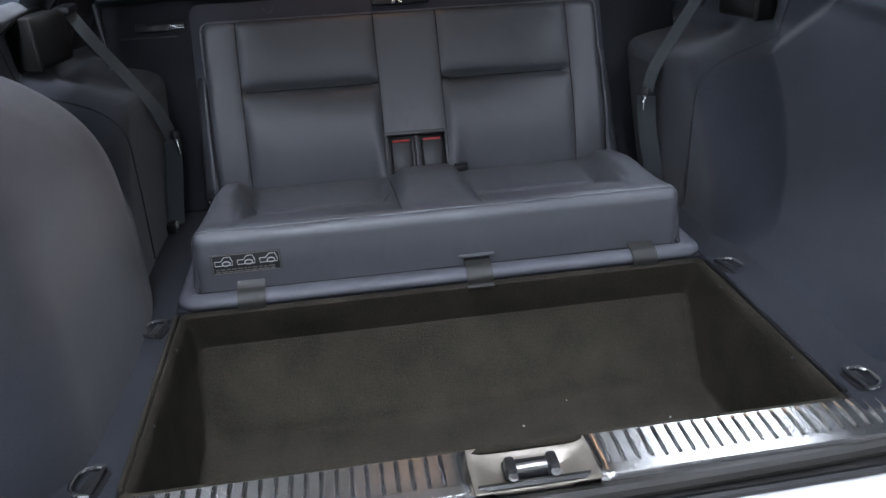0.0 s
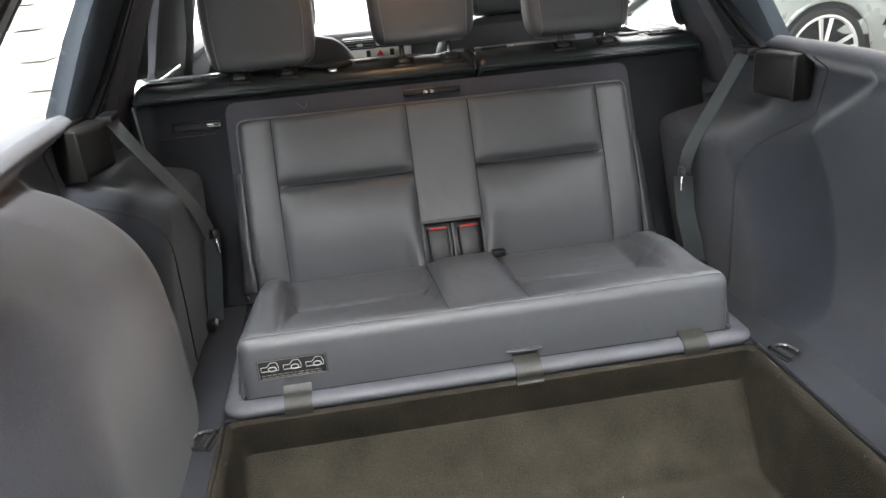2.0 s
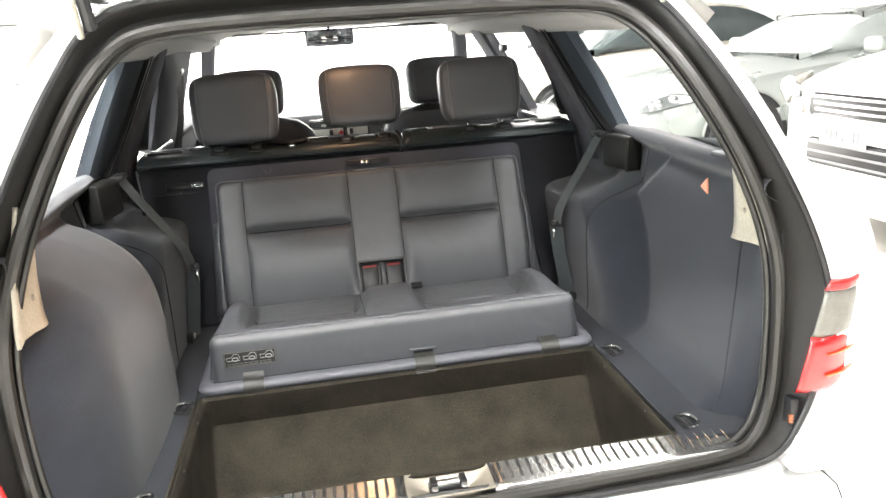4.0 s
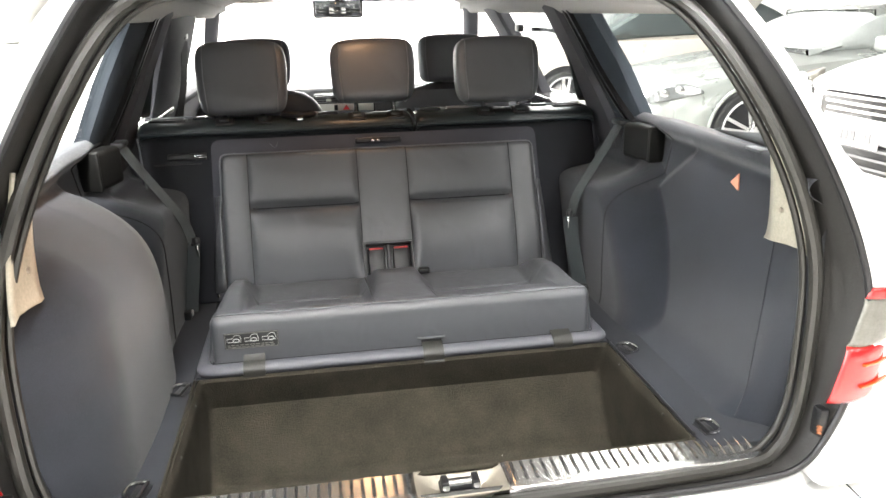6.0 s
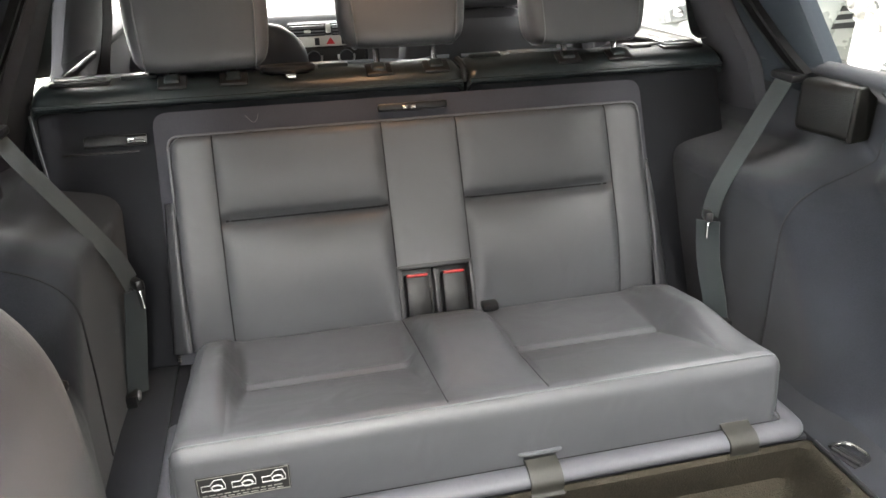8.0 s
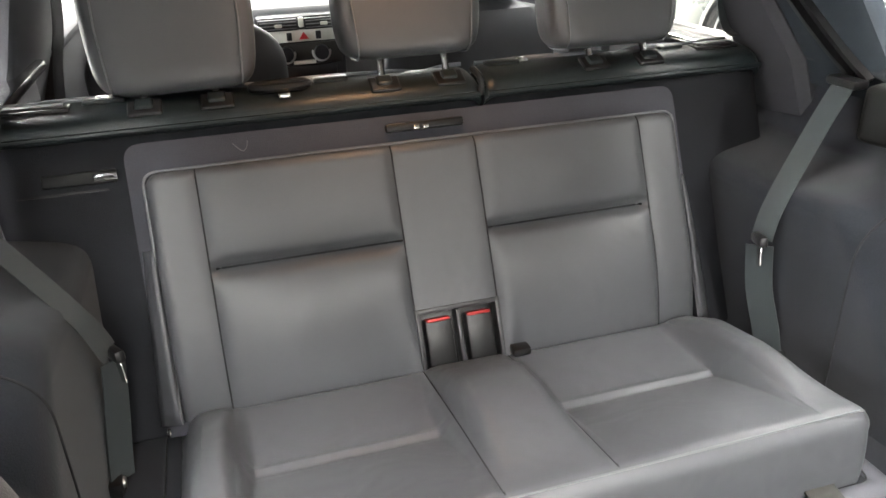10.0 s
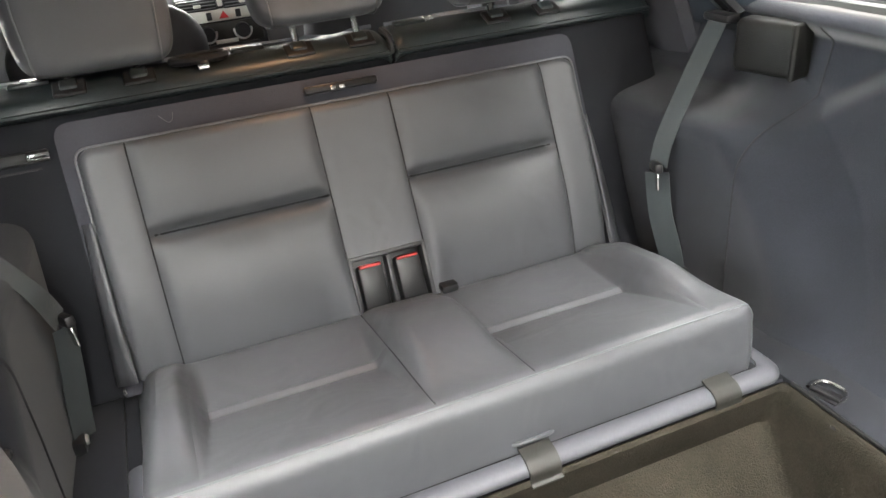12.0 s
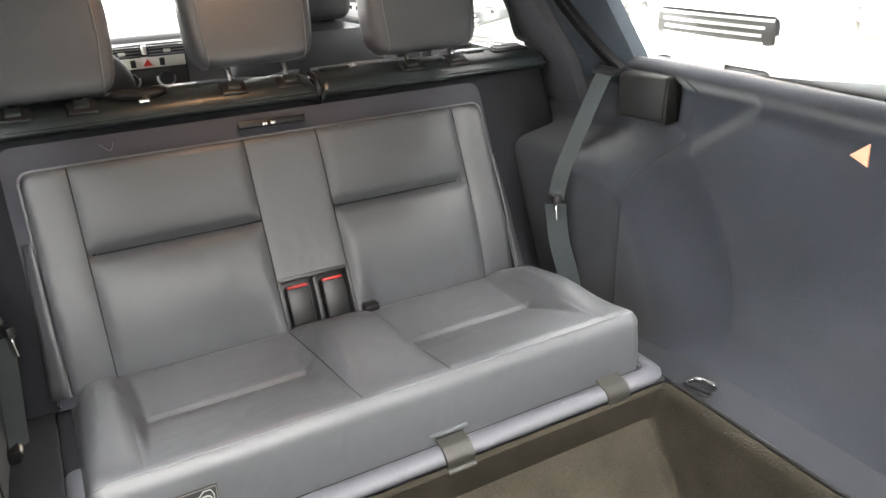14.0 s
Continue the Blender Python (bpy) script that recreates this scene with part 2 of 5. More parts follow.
def spline(pts, per=6, closed=False):
    """Catmull-Rom through pts."""
    p = [Vector(q) for q in pts]
    n, out = len(p), []
    for i in range(n if closed else n - 1):
        a, b, c, d = (p[(i + k) % n] if closed else p[min(max(i + k, 0), n - 1)] for k in (-1, 0, 1, 2))
        for s in range(per):
            t = s / per
            out.append(0.5 * (2 * b + (c - a) * t + (2 * a - 5 * b + 4 * c - d) * t * t + (3 * b - a - 3 * c + d) * t ** 3))
    if not closed:
        out.append(p[-1])
    return out


def sweep(pts, section, closed=False, up=(0, 0, 1), bm=None, caps=True):
    """A section (list of (side, up) offsets) carried along pts."""
    bm = bm or bmesh.new()
    up, n, rings = Vector(up), len(pts), []
    for i, p in enumerate(pts):
        a = pts[i - 1] if (i or closed) else pts[0]
        b = pts[(i + 1) % n] if (i < n - 1 or closed) else pts[-1]
        t = (Vector(b) - Vector(a)).normalized()
        side = t.cross(up)
        if side.length < 1e-4:
            side = t.cross(Vector((1, 0, 0)))
        side.normalize()
        top = side.cross(t)
        rings.append([bm.verts.new(Vector(p) + side * s + top * h) for s, h in section])
    k = len(section)
    for i in range(n if closed else n - 1):
        a, b = rings[i], rings[(i + 1) % n]
        for j in range(k):
            bm.faces.new((a[j], a[(j + 1) % k], b[(j + 1) % k], b[j]))
    if caps and not closed:
        bm.faces.new(rings[0][::-1]), bm.faces.new(rings[-1])
    bmesh.ops.recalc_face_normals(bm, faces=bm.faces)
    return bm


def circle(r, n=10, ry=None):
    return [(r * math.cos(2 * math.pi * i / n), (ry or r) * math.sin(2 * math.pi * i / n)) for i in range(n)]


def band(w, t):
    return [(-w / 2, -t / 2), (w / 2, -t / 2), (w / 2, t / 2), (-w / 2, t / 2)]


def tube(pts, r, n=10, closed=False, bm=None, up=(0, 0, 1)):
    return sweep(pts, circle(r, n), closed, up, bm)


def lathe(profile, n=32, m=IDENT, bm=None):
    """Profile rows (radius, height) turned about z, then moved by m."""
    own = grid(n, len(profile), lambda u, v: (profile[round(v * (len(profile) - 1))][0] * math.cos(2 * math.pi * u),
                                              profile[round(v * (len(profile) - 1))][0] * math.sin(2 * math.pi * u),
                                              profile[round(v * (len(profile) - 1))][1]), closed=True)
    bmesh.ops.recalc_face_normals(own, faces=own.faces)
    bmesh.ops.transform(own, matrix=m, verts=own.verts)
    return join(bm, own)


def prism(outline, y0, y1, bm=None, m=IDENT, r=0.0):
    """A flat outline (x, z) made thick from y0 to y1."""
    own = bmesh.new()
    a = [own.verts.new((x, y0, z)) for x, z in outline]
    b = [own.verts.new((x, y1, z)) for x, z in outline]
    n = len(outline)
    own.faces.new(a), own.faces.new(b[::-1])
    for i in range(n):
        own.faces.new((a[i], b[i], b[(i + 1) % n], a[(i + 1) % n]))
    bmesh.ops.recalc_face_normals(own, faces=own.faces)
    if r:
        bmesh.ops.bevel(own, geom=own.edges[:], offset=r, segments=2, profile=0.5, affect="EDGES")
    bmesh.ops.transform(own, matrix=m, verts=own.verts)
    return join(bm, own)


def sstep(a, b, x):
    t = min(max((x - a) / (b - a), 0.0), 1.0)
    return t * t * (3 - 2 * t)


def lin(a, b, n):
    return [a + (b - a) * i / (n - 1) for i in range(n)]


def rounded(pts, r, n=5):
    """A polyline with its corners rounded to r and its long runs divided."""
    p = [Vector(q) for q in pts]
    out = [p[0]]
    for a, b, c in zip(p, p[1:], p[2:]):
        k = min(r, (a - b).length * 0.49, (c - b).length * 0.49)
        s, e = b + (a - b).normalized() * k, b + (c - b).normalized() * k
        for i in range(n + 1):
            t = i / n
            out.append(s * (1 - t) ** 2 + b * 2 * t * (1 - t) + e * t * t)
    return out + [p[-1]]

# ---- showroom shell ----
hall_floor = part("floor", rbox((2.5, 1, -0.05), (17, 29, 0.1)), FLOOR)
tagged(hall_floor, "pale polished showroom floor under the parked cars", "floor", kind="structure")
for nm, c, s in (("wall_north", (2.5, 15.6, 2), (17.4, 0.2, 4)), ("wall_south", (2.5, -13.6, 2), (17.4, 0.2, 4)),
                 ("wall_west", (-6.1, 1, 2), (0.2, 29, 4)), ("wall_east", (11.1, 1, 2), (0.2, 29, 4))):
    tagged(part(nm, rbox(c, s), DIMWALL if nm == "wall_south" else WALL), "plain grey painted showroom wall" if nm == "wall_south" else "plain white painted showroom wall", "wall", kind="structure")
tagged(part("ceiling", rbox((2.5, 1, 4.05), (17.4, 29.4, 0.1)), CEILING), "plain grey showroom ceiling", "ceiling", kind="structure")
light_unit = thing("ceiling_light", "long lit white ceiling light panel", "ceiling light", (-2.2, -5.4, 3.98), "hall ceiling lights")
part("frame", rbox((-2.2, -5.4, 3.985), (0.6, 2.8, 0.03), 0.005), WALL, light_unit)
part("diffuser", rbox((-2.2, -5.4, 3.962), (0.54, 2.7, 0.02), 0.004), LAMP, light_unit)
for lx in LIGHT_ROWS:
    for ly in LIGHT_YS:
        if (lx, ly) != (-2.2, -5.4):
            copy_thing(light_unit, Matrix.Translation((lx, ly, 3.98)))

# ---- load floor and well ----
FZ = 0.60
WX0, WX1, WY0, WY1, WZ = -0.440, 0.449, 0.088, 0.497, 0.385
load_floor = thing("floor_load_bay", "blue-grey carpeted estate load floor with an open stowage well", "floor", (0, 0.5, 0.55), kind="structure")


def floor_slab(bm, x0, x1, y0, y1, r=0.004):
    return rbox(((x0 + x1) / 2, (y0 + y1) / 2, FZ - 0.02), (x1 - x0, y1 - y0, 0.04), r, bm=bm)


part("side_floor", floor_slab(None, WX1 + 0.009, 0.70, 0.06, 1.15), VELOUR_PALE, load_floor, "blue-grey carpeted strip beside the well")
part("side_floor", floor_slab(None, -0.70, WX0 - 0.009, 0.06, 1.15), VELOUR_PALE, load_floor, "blue-grey carpeted strip beside the well")
part("front_floor", floor_slab(None, WX0 - 0.008, WX1 + 0.008, WY1 + 0.004, 1.15), BOARD, load_floor, "dark carpeted board under the folding seat")


def well_ring(x0, x1, y0, y1, z, r):
    out = []
    for cx, cy, a0 in ((x1 - r, y1 - r, 0), (x0 + r, y1 - r, 90), (x0 + r, y0 + r, 180), (x1 - r, y0 + r, 270)):
        for k in range(5):
            a = radians(a0 + 22.5 * k)
            out.append((cx + r * math.cos(a), cy + r * math.sin(a), z))
    return out


levels = [well_ring(WX0 - 0.008, WX1 + 0.008, WY0 - 0.008, WY1 + 0.002, FZ - 0.004, 0.010),
          well_ring(WX0, WX1, WY0, WY1 - 0.004, FZ - 0.001, 0.011),
          well_ring(WX0 + 0.005, WX1 - 0.005, WY0 + 0.005, WY1 - 0.008, FZ - 0.008, 0.013)]
# far wall undercut near its top to imitate the lip's shadow band
for k in range(1, 15):
    t = k / 14
    levels.append(well_ring(WX0 + 0.006 + 0.008 * t, WX1 - 0.006 - 0.006 * t, WY0 + 0.006 + 0.012 * t, WY1 - 0.008 + 0.022 * min(t / 0.36, 1) - 0.082 * max(t - 0.36, 0) / 0.64, FZ - 0.012 - (FZ - 0.012 - WZ - 0.015) * t, 0.02))
for k in range(1, 5):
    a = radians(22.5 * k)
    levels.append(well_ring(WX0 + 0.014 + 0.015 * (1 - math.cos(a)), WX1 - 0.012 - 0.015 * (1 - math.cos(a)), WY0 + 0.018 + 0.015 * (1 - math.cos(a)),
                            WY1 - 0.068 - 0.03 * (1 - math.cos(a)), WZ + 0.015 - 0.015 * math.sin(a), 0.02))
bm = bmesh.new()
rings = [[bm.verts.new(p) for p in lv] for lv in levels]
for a, b in zip(rings, rings[1:]):
    for i in range(len(a)):
        bm.faces.new((a[i], b[i], b[(i + 1) % len(a)], a[(i + 1) % len(a)]))
bm.faces.new(rings[-1])
bmesh.ops.recalc_face_normals(bm, faces=bm.faces)
bmesh.ops.reverse_faces(bm, faces=bm.faces)
solid(part("well_liner", bm, CARPET, load_floor, "dark olive-black carpeted stowage well, lightly dusty"), 0.006, 1.0)
for xx, mm in ((WX1 + 0.006, BLACK), (WX0 - 0.006, CARPET)):
    part("well_edging", tube(spline([(xx, 0.095, FZ + 0.001), (xx, 0.3, FZ + 0.001), (xx, 0.485, FZ + 0.001)], 6), 0.0034, 8), mm, load_floor, "dark edging strip along the well")
for k, (px, py) in enumerate(((WX1 - 0.001, 0.40), (WX1 - 0.001, 0.19), (WX0 + 0.001, 0.40), (WX0 + 0.001, 0.22))):
    part("fastener", lathe([(0.0, 0.004), (0.006, 0.003), (0.007, 0.0)], 12, Matrix.Translation((px, py, FZ - 0.012))), BLACK, load_floor)

# specks of dust on the well carpet
rng = random.Random(5)
bm = bmesh.new()
for _ in range(9):
    rbox((rng.uniform(WX0 + 0.06, WX1 - 0.06), rng.uniform(WY0 + 0.06, WY1 - 0.06), WZ + 0.003), (rng.uniform(0.001, 0.004), rng.uniform(0.001, 0.002), 0.002), bm=bm)
tagged(part("dust_specks", bm, PRINT, None, "", False), "pale dust specks and crumbs on the well carpet", "dust", kind="stuff")

part("carpet_binding", tube(spline([Vector((x, 0.4945 + 0.0008 * math.sin(x * 40), 0.5935 + 0.001 * math.sin(x * 23))) for x in lin(WX0 + 0.02, WX1 - 0.02, 30)], 3), 0.0028, 6), mat("frayed_carpet_edge", (0.12, 0.11, 0.085), 0.95, vary=0.4, big=60), load_floor, "pale frayed carpet edge")

# sill plate with its pressed ribs
SILL_Y1 = 0.084
sill = thing("sill_plate", "polished ribbed steel loading sill plate, scratched and dull in places", "sill plate", (0.02, 0.05, 0.59))


def sill_z(y):
    return 0.596 + (y - 0.05) * 0.06


for x0, x1 in ((-0.50, -0.046), (0.100, 0.555)):
    prof = [(SILL_Y1 + 0.004, 0.578), (SILL_Y1 + 0.003, sill_z(SILL_Y1) - 0.002), (SILL_Y1, sill_z(SILL_Y1)), (0.034, sill_z(0.034)), (0.031, sill_z(0.031) + 0.0022),
            (0.018, sill_z(0.018) + 0.0018), (0.013, 0.589), (0.012, 0.574)]
    bm = grid(24, len(prof), lambda u, v: (x0 + (x1 - x0) * u, *prof[round(v * (len(prof) - 1))]))
    bmesh.ops.recalc_face_normals(bm, faces=bm.faces)
    plate = solid(part("plate", bm, SILLSTEEL, sill, "polished steel plate with rows of pressed ribs"), 0.0015)
rib = None
for x0, x1 in ((-0.478, -0.062), (0.118, 0.545)):
    n = int((x1 - x0) / 0.0174)
    for i in range(n + 1):
        x = x0 + i * 0.0174
        if rib is None:
            bm = bmesh.new()
            own = grid(5, 7, lambda u, v: (0.0035 * (2 * u - 1), 0.036 + 0.046 * v, sill_z(0.036 + 0.046 * v) - 0.0006 + 0.0046 * math.sin(math.pi * u) * math.sin(math.pi * min(max(v, 0.06), 0.94)) ** 0.4), bm=bm)
            rib = part("rib", bm, SILLSTEEL, sill)
            rib.location.x = x
        else:
            o = new("rib", rib.data)
            o.parent, o.matrix_parent_inverse, o.location = sill, rib.matrix_parent_inverse, (x, 0, 0)
# recess for the lock and its striker
bm = grid(9, 9, lambda u, v: (-0.046 + 0.146 * u, 0.012 + 0.076 * v,
                              sill_z(0.05) + 0.002 - 0.028 * sstep(0.0, 0.22, u) * sstep(0, 0.22, 1 - u) * sstep(0.0, 0.25, v) * sstep(0.0, 0.22, 1 - v)))
bmesh.ops.recalc_face_normals(bm, faces=bm.faces)
solid(part("lock_recess", bm, SATIN, sill, "pale satin metal lock recess"), 0.002)
bm = rbox((0.024, 0.05, sill_z(0.05) - 0.006), (0.064, 0.026, 0.012), 0.004)
striker = part("striker_base", bm, BLACK, sill, "black striker in the sill recess")
part("striker_bar", tube([Vector((-0.005, 0.045, 0.596)), Vector((0.055, 0.045, 0.598))], 0.0055, 10), STEEL, striker)
for sx in (0.0, 0.05):
    part("striker_block", rbox((sx, 0.043, 0.598), (0.013, 0.026, 0.02), 0.004), BLACK, striker)
    part("striker_bolt", lathe([(0.0, 0.003), (0.005, 0.003), (0.006, 0.0)], 10, Matrix.Translation((sx, 0.027, 0.600))), STEEL, striker)

# ---- tailgate opening: seal, gutter and painted surround ----
INNER = [(0.0, 1.368, 0.26), (0.20, 1.367, 0.258), (0.36, 1.359, 0.25), (0.423, 1.336, 0.222), (0.468, 1.278, 0.165), (0.518, 1.180, 0.105), (0.562, 1.075, 0.062),
         (0.598, 0.965, 0.045), (0.613, 0.87, 0.042), (0.615, 0.74, 0.042), (0.606, 0.655, 0.040), (0.572, 0.600, 0.030), (0.50, 0.583, 0.016), (0.25, 0.579, 0.008), (0.0, 0.578, 0.006)]
OUTER = [(0.0, 1.413, 0.255), (0.21, 1.412, 0.252), (0.378, 1.402, 0.24), (0.452, 1.366, 0.20), (0.497, 1.285, 0.12), (0.542, 1.185, 0.05), (0.598, 1.065, 0.008),
         (0.640, 0.96, -0.012), (0.662, 0.87, -0.018), (0.655, 0.74, -0.018), (0.634, 0.655, -0.014), (0.592, 0.588, -0.010), (0.50, 0.569, -0.008), (0.25, 0.565, -0.010), (0.0, 0.564, -0.010)]


def loop(rows):
    right = [Vector((x, y, z)) for x, z, y in rows]
    left = [Vector((-x, y, z)) for x, z, y in rows[1:-1]][::-1]
    return spline(right + left, 5, True)


inner, outer = loop(INNER), loop(OUTER)
car = thing("estate_car", "white estate car with its tailgate opening uncovered", "car", (0, 2.0, 0))
seal = part("opening_seal", tube(inner, 0.0115, 10, True, up=(0, 1, 0.2)), RUBBER, car, "grey-black rubber seal round the load opening")
part("seal_lip", tube([p + Vector((0, 0.012, 0)) + (Vector((0, 0.3, 0.95)) - p).normalized() * 0.013 for p in inner], 0.006, 8, True, up=(0, 1, 0.2)), RUBBER, seal)


def gutter(u, v):
    i = round(u * len(inner)) % len(inner)
    a, b = inner[i], outer[i]
    return a.lerp(b, v) + Vector((0, 0.030 * math.sin(math.pi * min(v * 1.15, 1)) ** 0.7, 0))


bm = grid(len(inner), 8, gutter, closed=True)
bmesh.ops.recalc_face_normals(bm, faces=bm.faces)
part("gutter", bm, GUTTER, car, "dark rubber-covered gutter round the load opening")
part("gutter_edge", tube(outer, 0.006, 8, True, up=(0, 1, 0.2)), BLACK, car)


def flank(side):
    """Painted quarter: from the gutter's edge round to the car's side and forward along it."""
    rows = OUTER[2:12]
    bm = bmesh.new()
    pts = spline([Vector((x, y, z)) for x, z, y in rows], 4)
    cols = []
    for p in pts:
        low = 1 - sstep(0.98, 1.12, p.z)
        d1 = 0.055 + 0.06 * low
        cols.append([p, p + Vector((0.02, -0.004, 0.004)), p + Vector((d1 * 0.6, 0.012, 0.008)), p + Vector((d1, 0.05, 0.006)),
                     p + Vector((d1 + 0.05 * low + 0.012, 0.11, 0.0)), p + Vector((d1 + 0.06 * low + 0.015, 0.18 + 0.9 * low, 0.0))])
    vs = [[bm.verts.new((side * q.x, q.y, q.z)) for q in c] for c in cols]
    for a, b in zip(vs, vs[1:]):
        for j in range(len(a) - 1):
            bm.faces.new((a[j], b[j], b[j + 1], a[j + 1]))
    bmesh.ops.recalc_face_normals(bm, faces=bm.faces)
    return bm


for side in (1, -1):
    part("quarter_panel", flank(side), WHITE, car, "white painted rear quarter")
    lower = prism([(0.12, 0.25), (0.16, 0.62), (0.16, 1.02), (4.2, 0.98), (4.2, 0.25)], 0, 0.02)
    bmesh.ops.transform(lower, matrix=Matrix(((0, 1, 0, side * 0.80 + (0 if side > 0 else -0.02)), (1, 0, 0, 0), (0, 0, 1, 0), (0, 0, 0, 1))), verts=lower.verts)
    bmesh.ops.recalc_face_normals(lower, faces=lower.faces)
    part("body_side", lower, WHITE, car, "white painted body side")
# roof: painted skin above, pale lining below
def roof_at(u, v, drop):
    y = 0.262 + 2.45 * v
    crown = 0.025 * math.sin(math.pi * v)
    hx = 0.50 + 0.06 * sstep(0, 0.35, v) if drop else 0.53 + 0.06 * sstep(0, 0.3, v)
    s = 2 * u - 1
    return (hx * s, y, (1.376 if drop else 1.43) + crown - (0.06 if drop else 0.05) * abs(s) ** 6 - (0.0 if drop else 0.01))


bm = grid(25, 13, lambda u, v: roof_at(u, v, False))
bmesh.ops.recalc_face_normals(bm, faces=bm.faces)
part("roof", bm, WHITE, car, "white painted roof")
bm = grid(25, 13, lambda u, v: roof_at(u, v, True))
lining = part("headlining", bm, HEADLINER, car, "pale grey fabric headlining")
for side in (1, -1):
    bm = grid(12, 4, lambda u, v: (side * (0.505 + 0.05 * v + 0.02 * u), 0.2 + 2.4 * u, 1.362 - 0.045 * v))
    solid(part("roof_rail_trim", bm, HEADLINER, car), 0.03, 0.0)
dome = part("dome_lamp", rbox((-0.05, 0.98, 1.381), (0.09, 0.14, 0.016), 0.005), PANEL_CREAM, car, "lit courtesy lamp in the headlining")
part("lens", rbox((-0.05, 0.98, 1.3695), (0.06, 0.11, 0.008), 0.003), WARM, dome)

# D-pillar ends of cream metal with a bolt
for side in (1, -1):
    rows = [(0.590, 0.150, 1.12), (0.602, 0.145, 1.05), (0.608, 0.140, 1.00), (0.610, 0.135, 0.95), (0.606, 0.13, 0.93)]
    out = spline([Vector((side * x + (0.034 if side < 0 else 0), y - (0.050 if side < 0 else 0), z + (0.006 if side < 0 else 0))) for x, y, z in rows], 5)
    wid = lin(0.06, 0.12, len(out))
    bm = bmesh.new()
    vs = [[bm.verts.new(p + Vector((side * 0.004 * math.sin(k * 1.6), (k / 4 - 0.55) * w, 0.004 * math.sin(7 * p.z + k)))) for k in range(5)] for p, w in zip(out, wid)]
    for a, b in zip(vs, vs[1:]):
        for j in range(4):
            bm.faces.new((a[j], a[j + 1], b[j + 1], b[j]))
    bmesh.ops.recalc_face_normals(bm, faces=bm.faces)
    end = solid(part("pillar_end_plate", bm, CREAM, car, "worn cream metal pillar end with a bolt"), 0.006, 0.0)
    turn = Matrix.Translation((side * 0.612 + (0.034 if side < 0 else 0), 0.144 - (0.050 if side < 0 else 0), 0.988)) @ pose(0, 0, 0, 0, -90 * side, 0)
    part("bolt", lathe([(0.0, 0.010), (0.004, 0.010), (0.0065, 0.006), (0.0065, 0.003), (0.011, 0.002), (0.011, -0.004)], 14, turn), SATIN, end)
    part("pull_cord", tube(spline([Vector((side * (0.606 if side > 0 else 0.572), y if side > 0 else y - 0.05, z)) for y, z in ((0.125, 1.09), (0.13, 1.04), (0.142, 0.995))], 5), 0.003, 6), CREAM, end)
    # side glass from pillar to pillar
    bm = prism([(0.20, 1.052), (0.34, 1.345), (1.05, 1.345), (0.86, 1.05)], 0, 0.004)
    bmesh.ops.transform(bm, matrix=Matrix(((0, 1, -0.36 * side, side * (0.672 + 0.36 * 1.055)), (1, 0, 0, 0), (0, 0, 1, 0), (0, 0, 0, 1))), verts=bm.verts)
    bmesh.ops.recalc_face_normals(bm, faces=bm.faces)
    pane = part("side_window", bm, PANE, car, "clear quarter window glass")
    pane.visible_shadow = False
    bm = prism([(1.20, 1.05), (1.40, 1.345), (1.98, 1.345), (1.80, 1.02)], 0, 0.004)
    bmesh.ops.transform(bm, matrix=Matrix(((0, 1, -0.36 * side, side * (0.672 + 0.36 * 1.055)), (1, 0, 0, 0), (0, 0, 1, 0), (0, 0, 0, 1))), verts=bm.verts)
    bmesh.ops.recalc_face_normals(bm, faces=bm.faces)
    pane = part("side_window", bm, PANE, car, "clear rear door window glass")
    pane.visible_shadow = False


def lean_x(z):
    """Half-width of the glasshouse at a height."""
    return 0.672 - 0.36 * (z - 1.055)


def pillar(rows, side, thick, material, name, label=""):
    """rows: (z, y rear, y front); a trim that follows the lean of the glass."""
    bm = bmesh.new()
    vs = []
    for z, y0, y1 in rows:
        x = lean_x(z)
        vs.append([bm.verts.new((side * (x + dx), y, z)) for y, dx in ((y0, 0.02), (y0 + 0.004, -thick * 0.6), (y0 + 0.02, -thick), ((y0 + y1) / 2, -thick * 1.15), (y1 - 0.02, -thick), (y1 - 0.004, -thick * 0.6), (y1, 0.02))])
    for a, b in zip(vs, vs[1:]):
        for j in range(7):
            bm.faces.new((a[j], a[(j + 1) % 7], b[(j + 1) % 7], b[j]))
    bm.faces.new(vs[0]), bm.faces.new(vs[-1])
    bmesh.ops.recalc_face_normals(bm, faces=bm.faces)
    return part(name, bm, material, car, label)


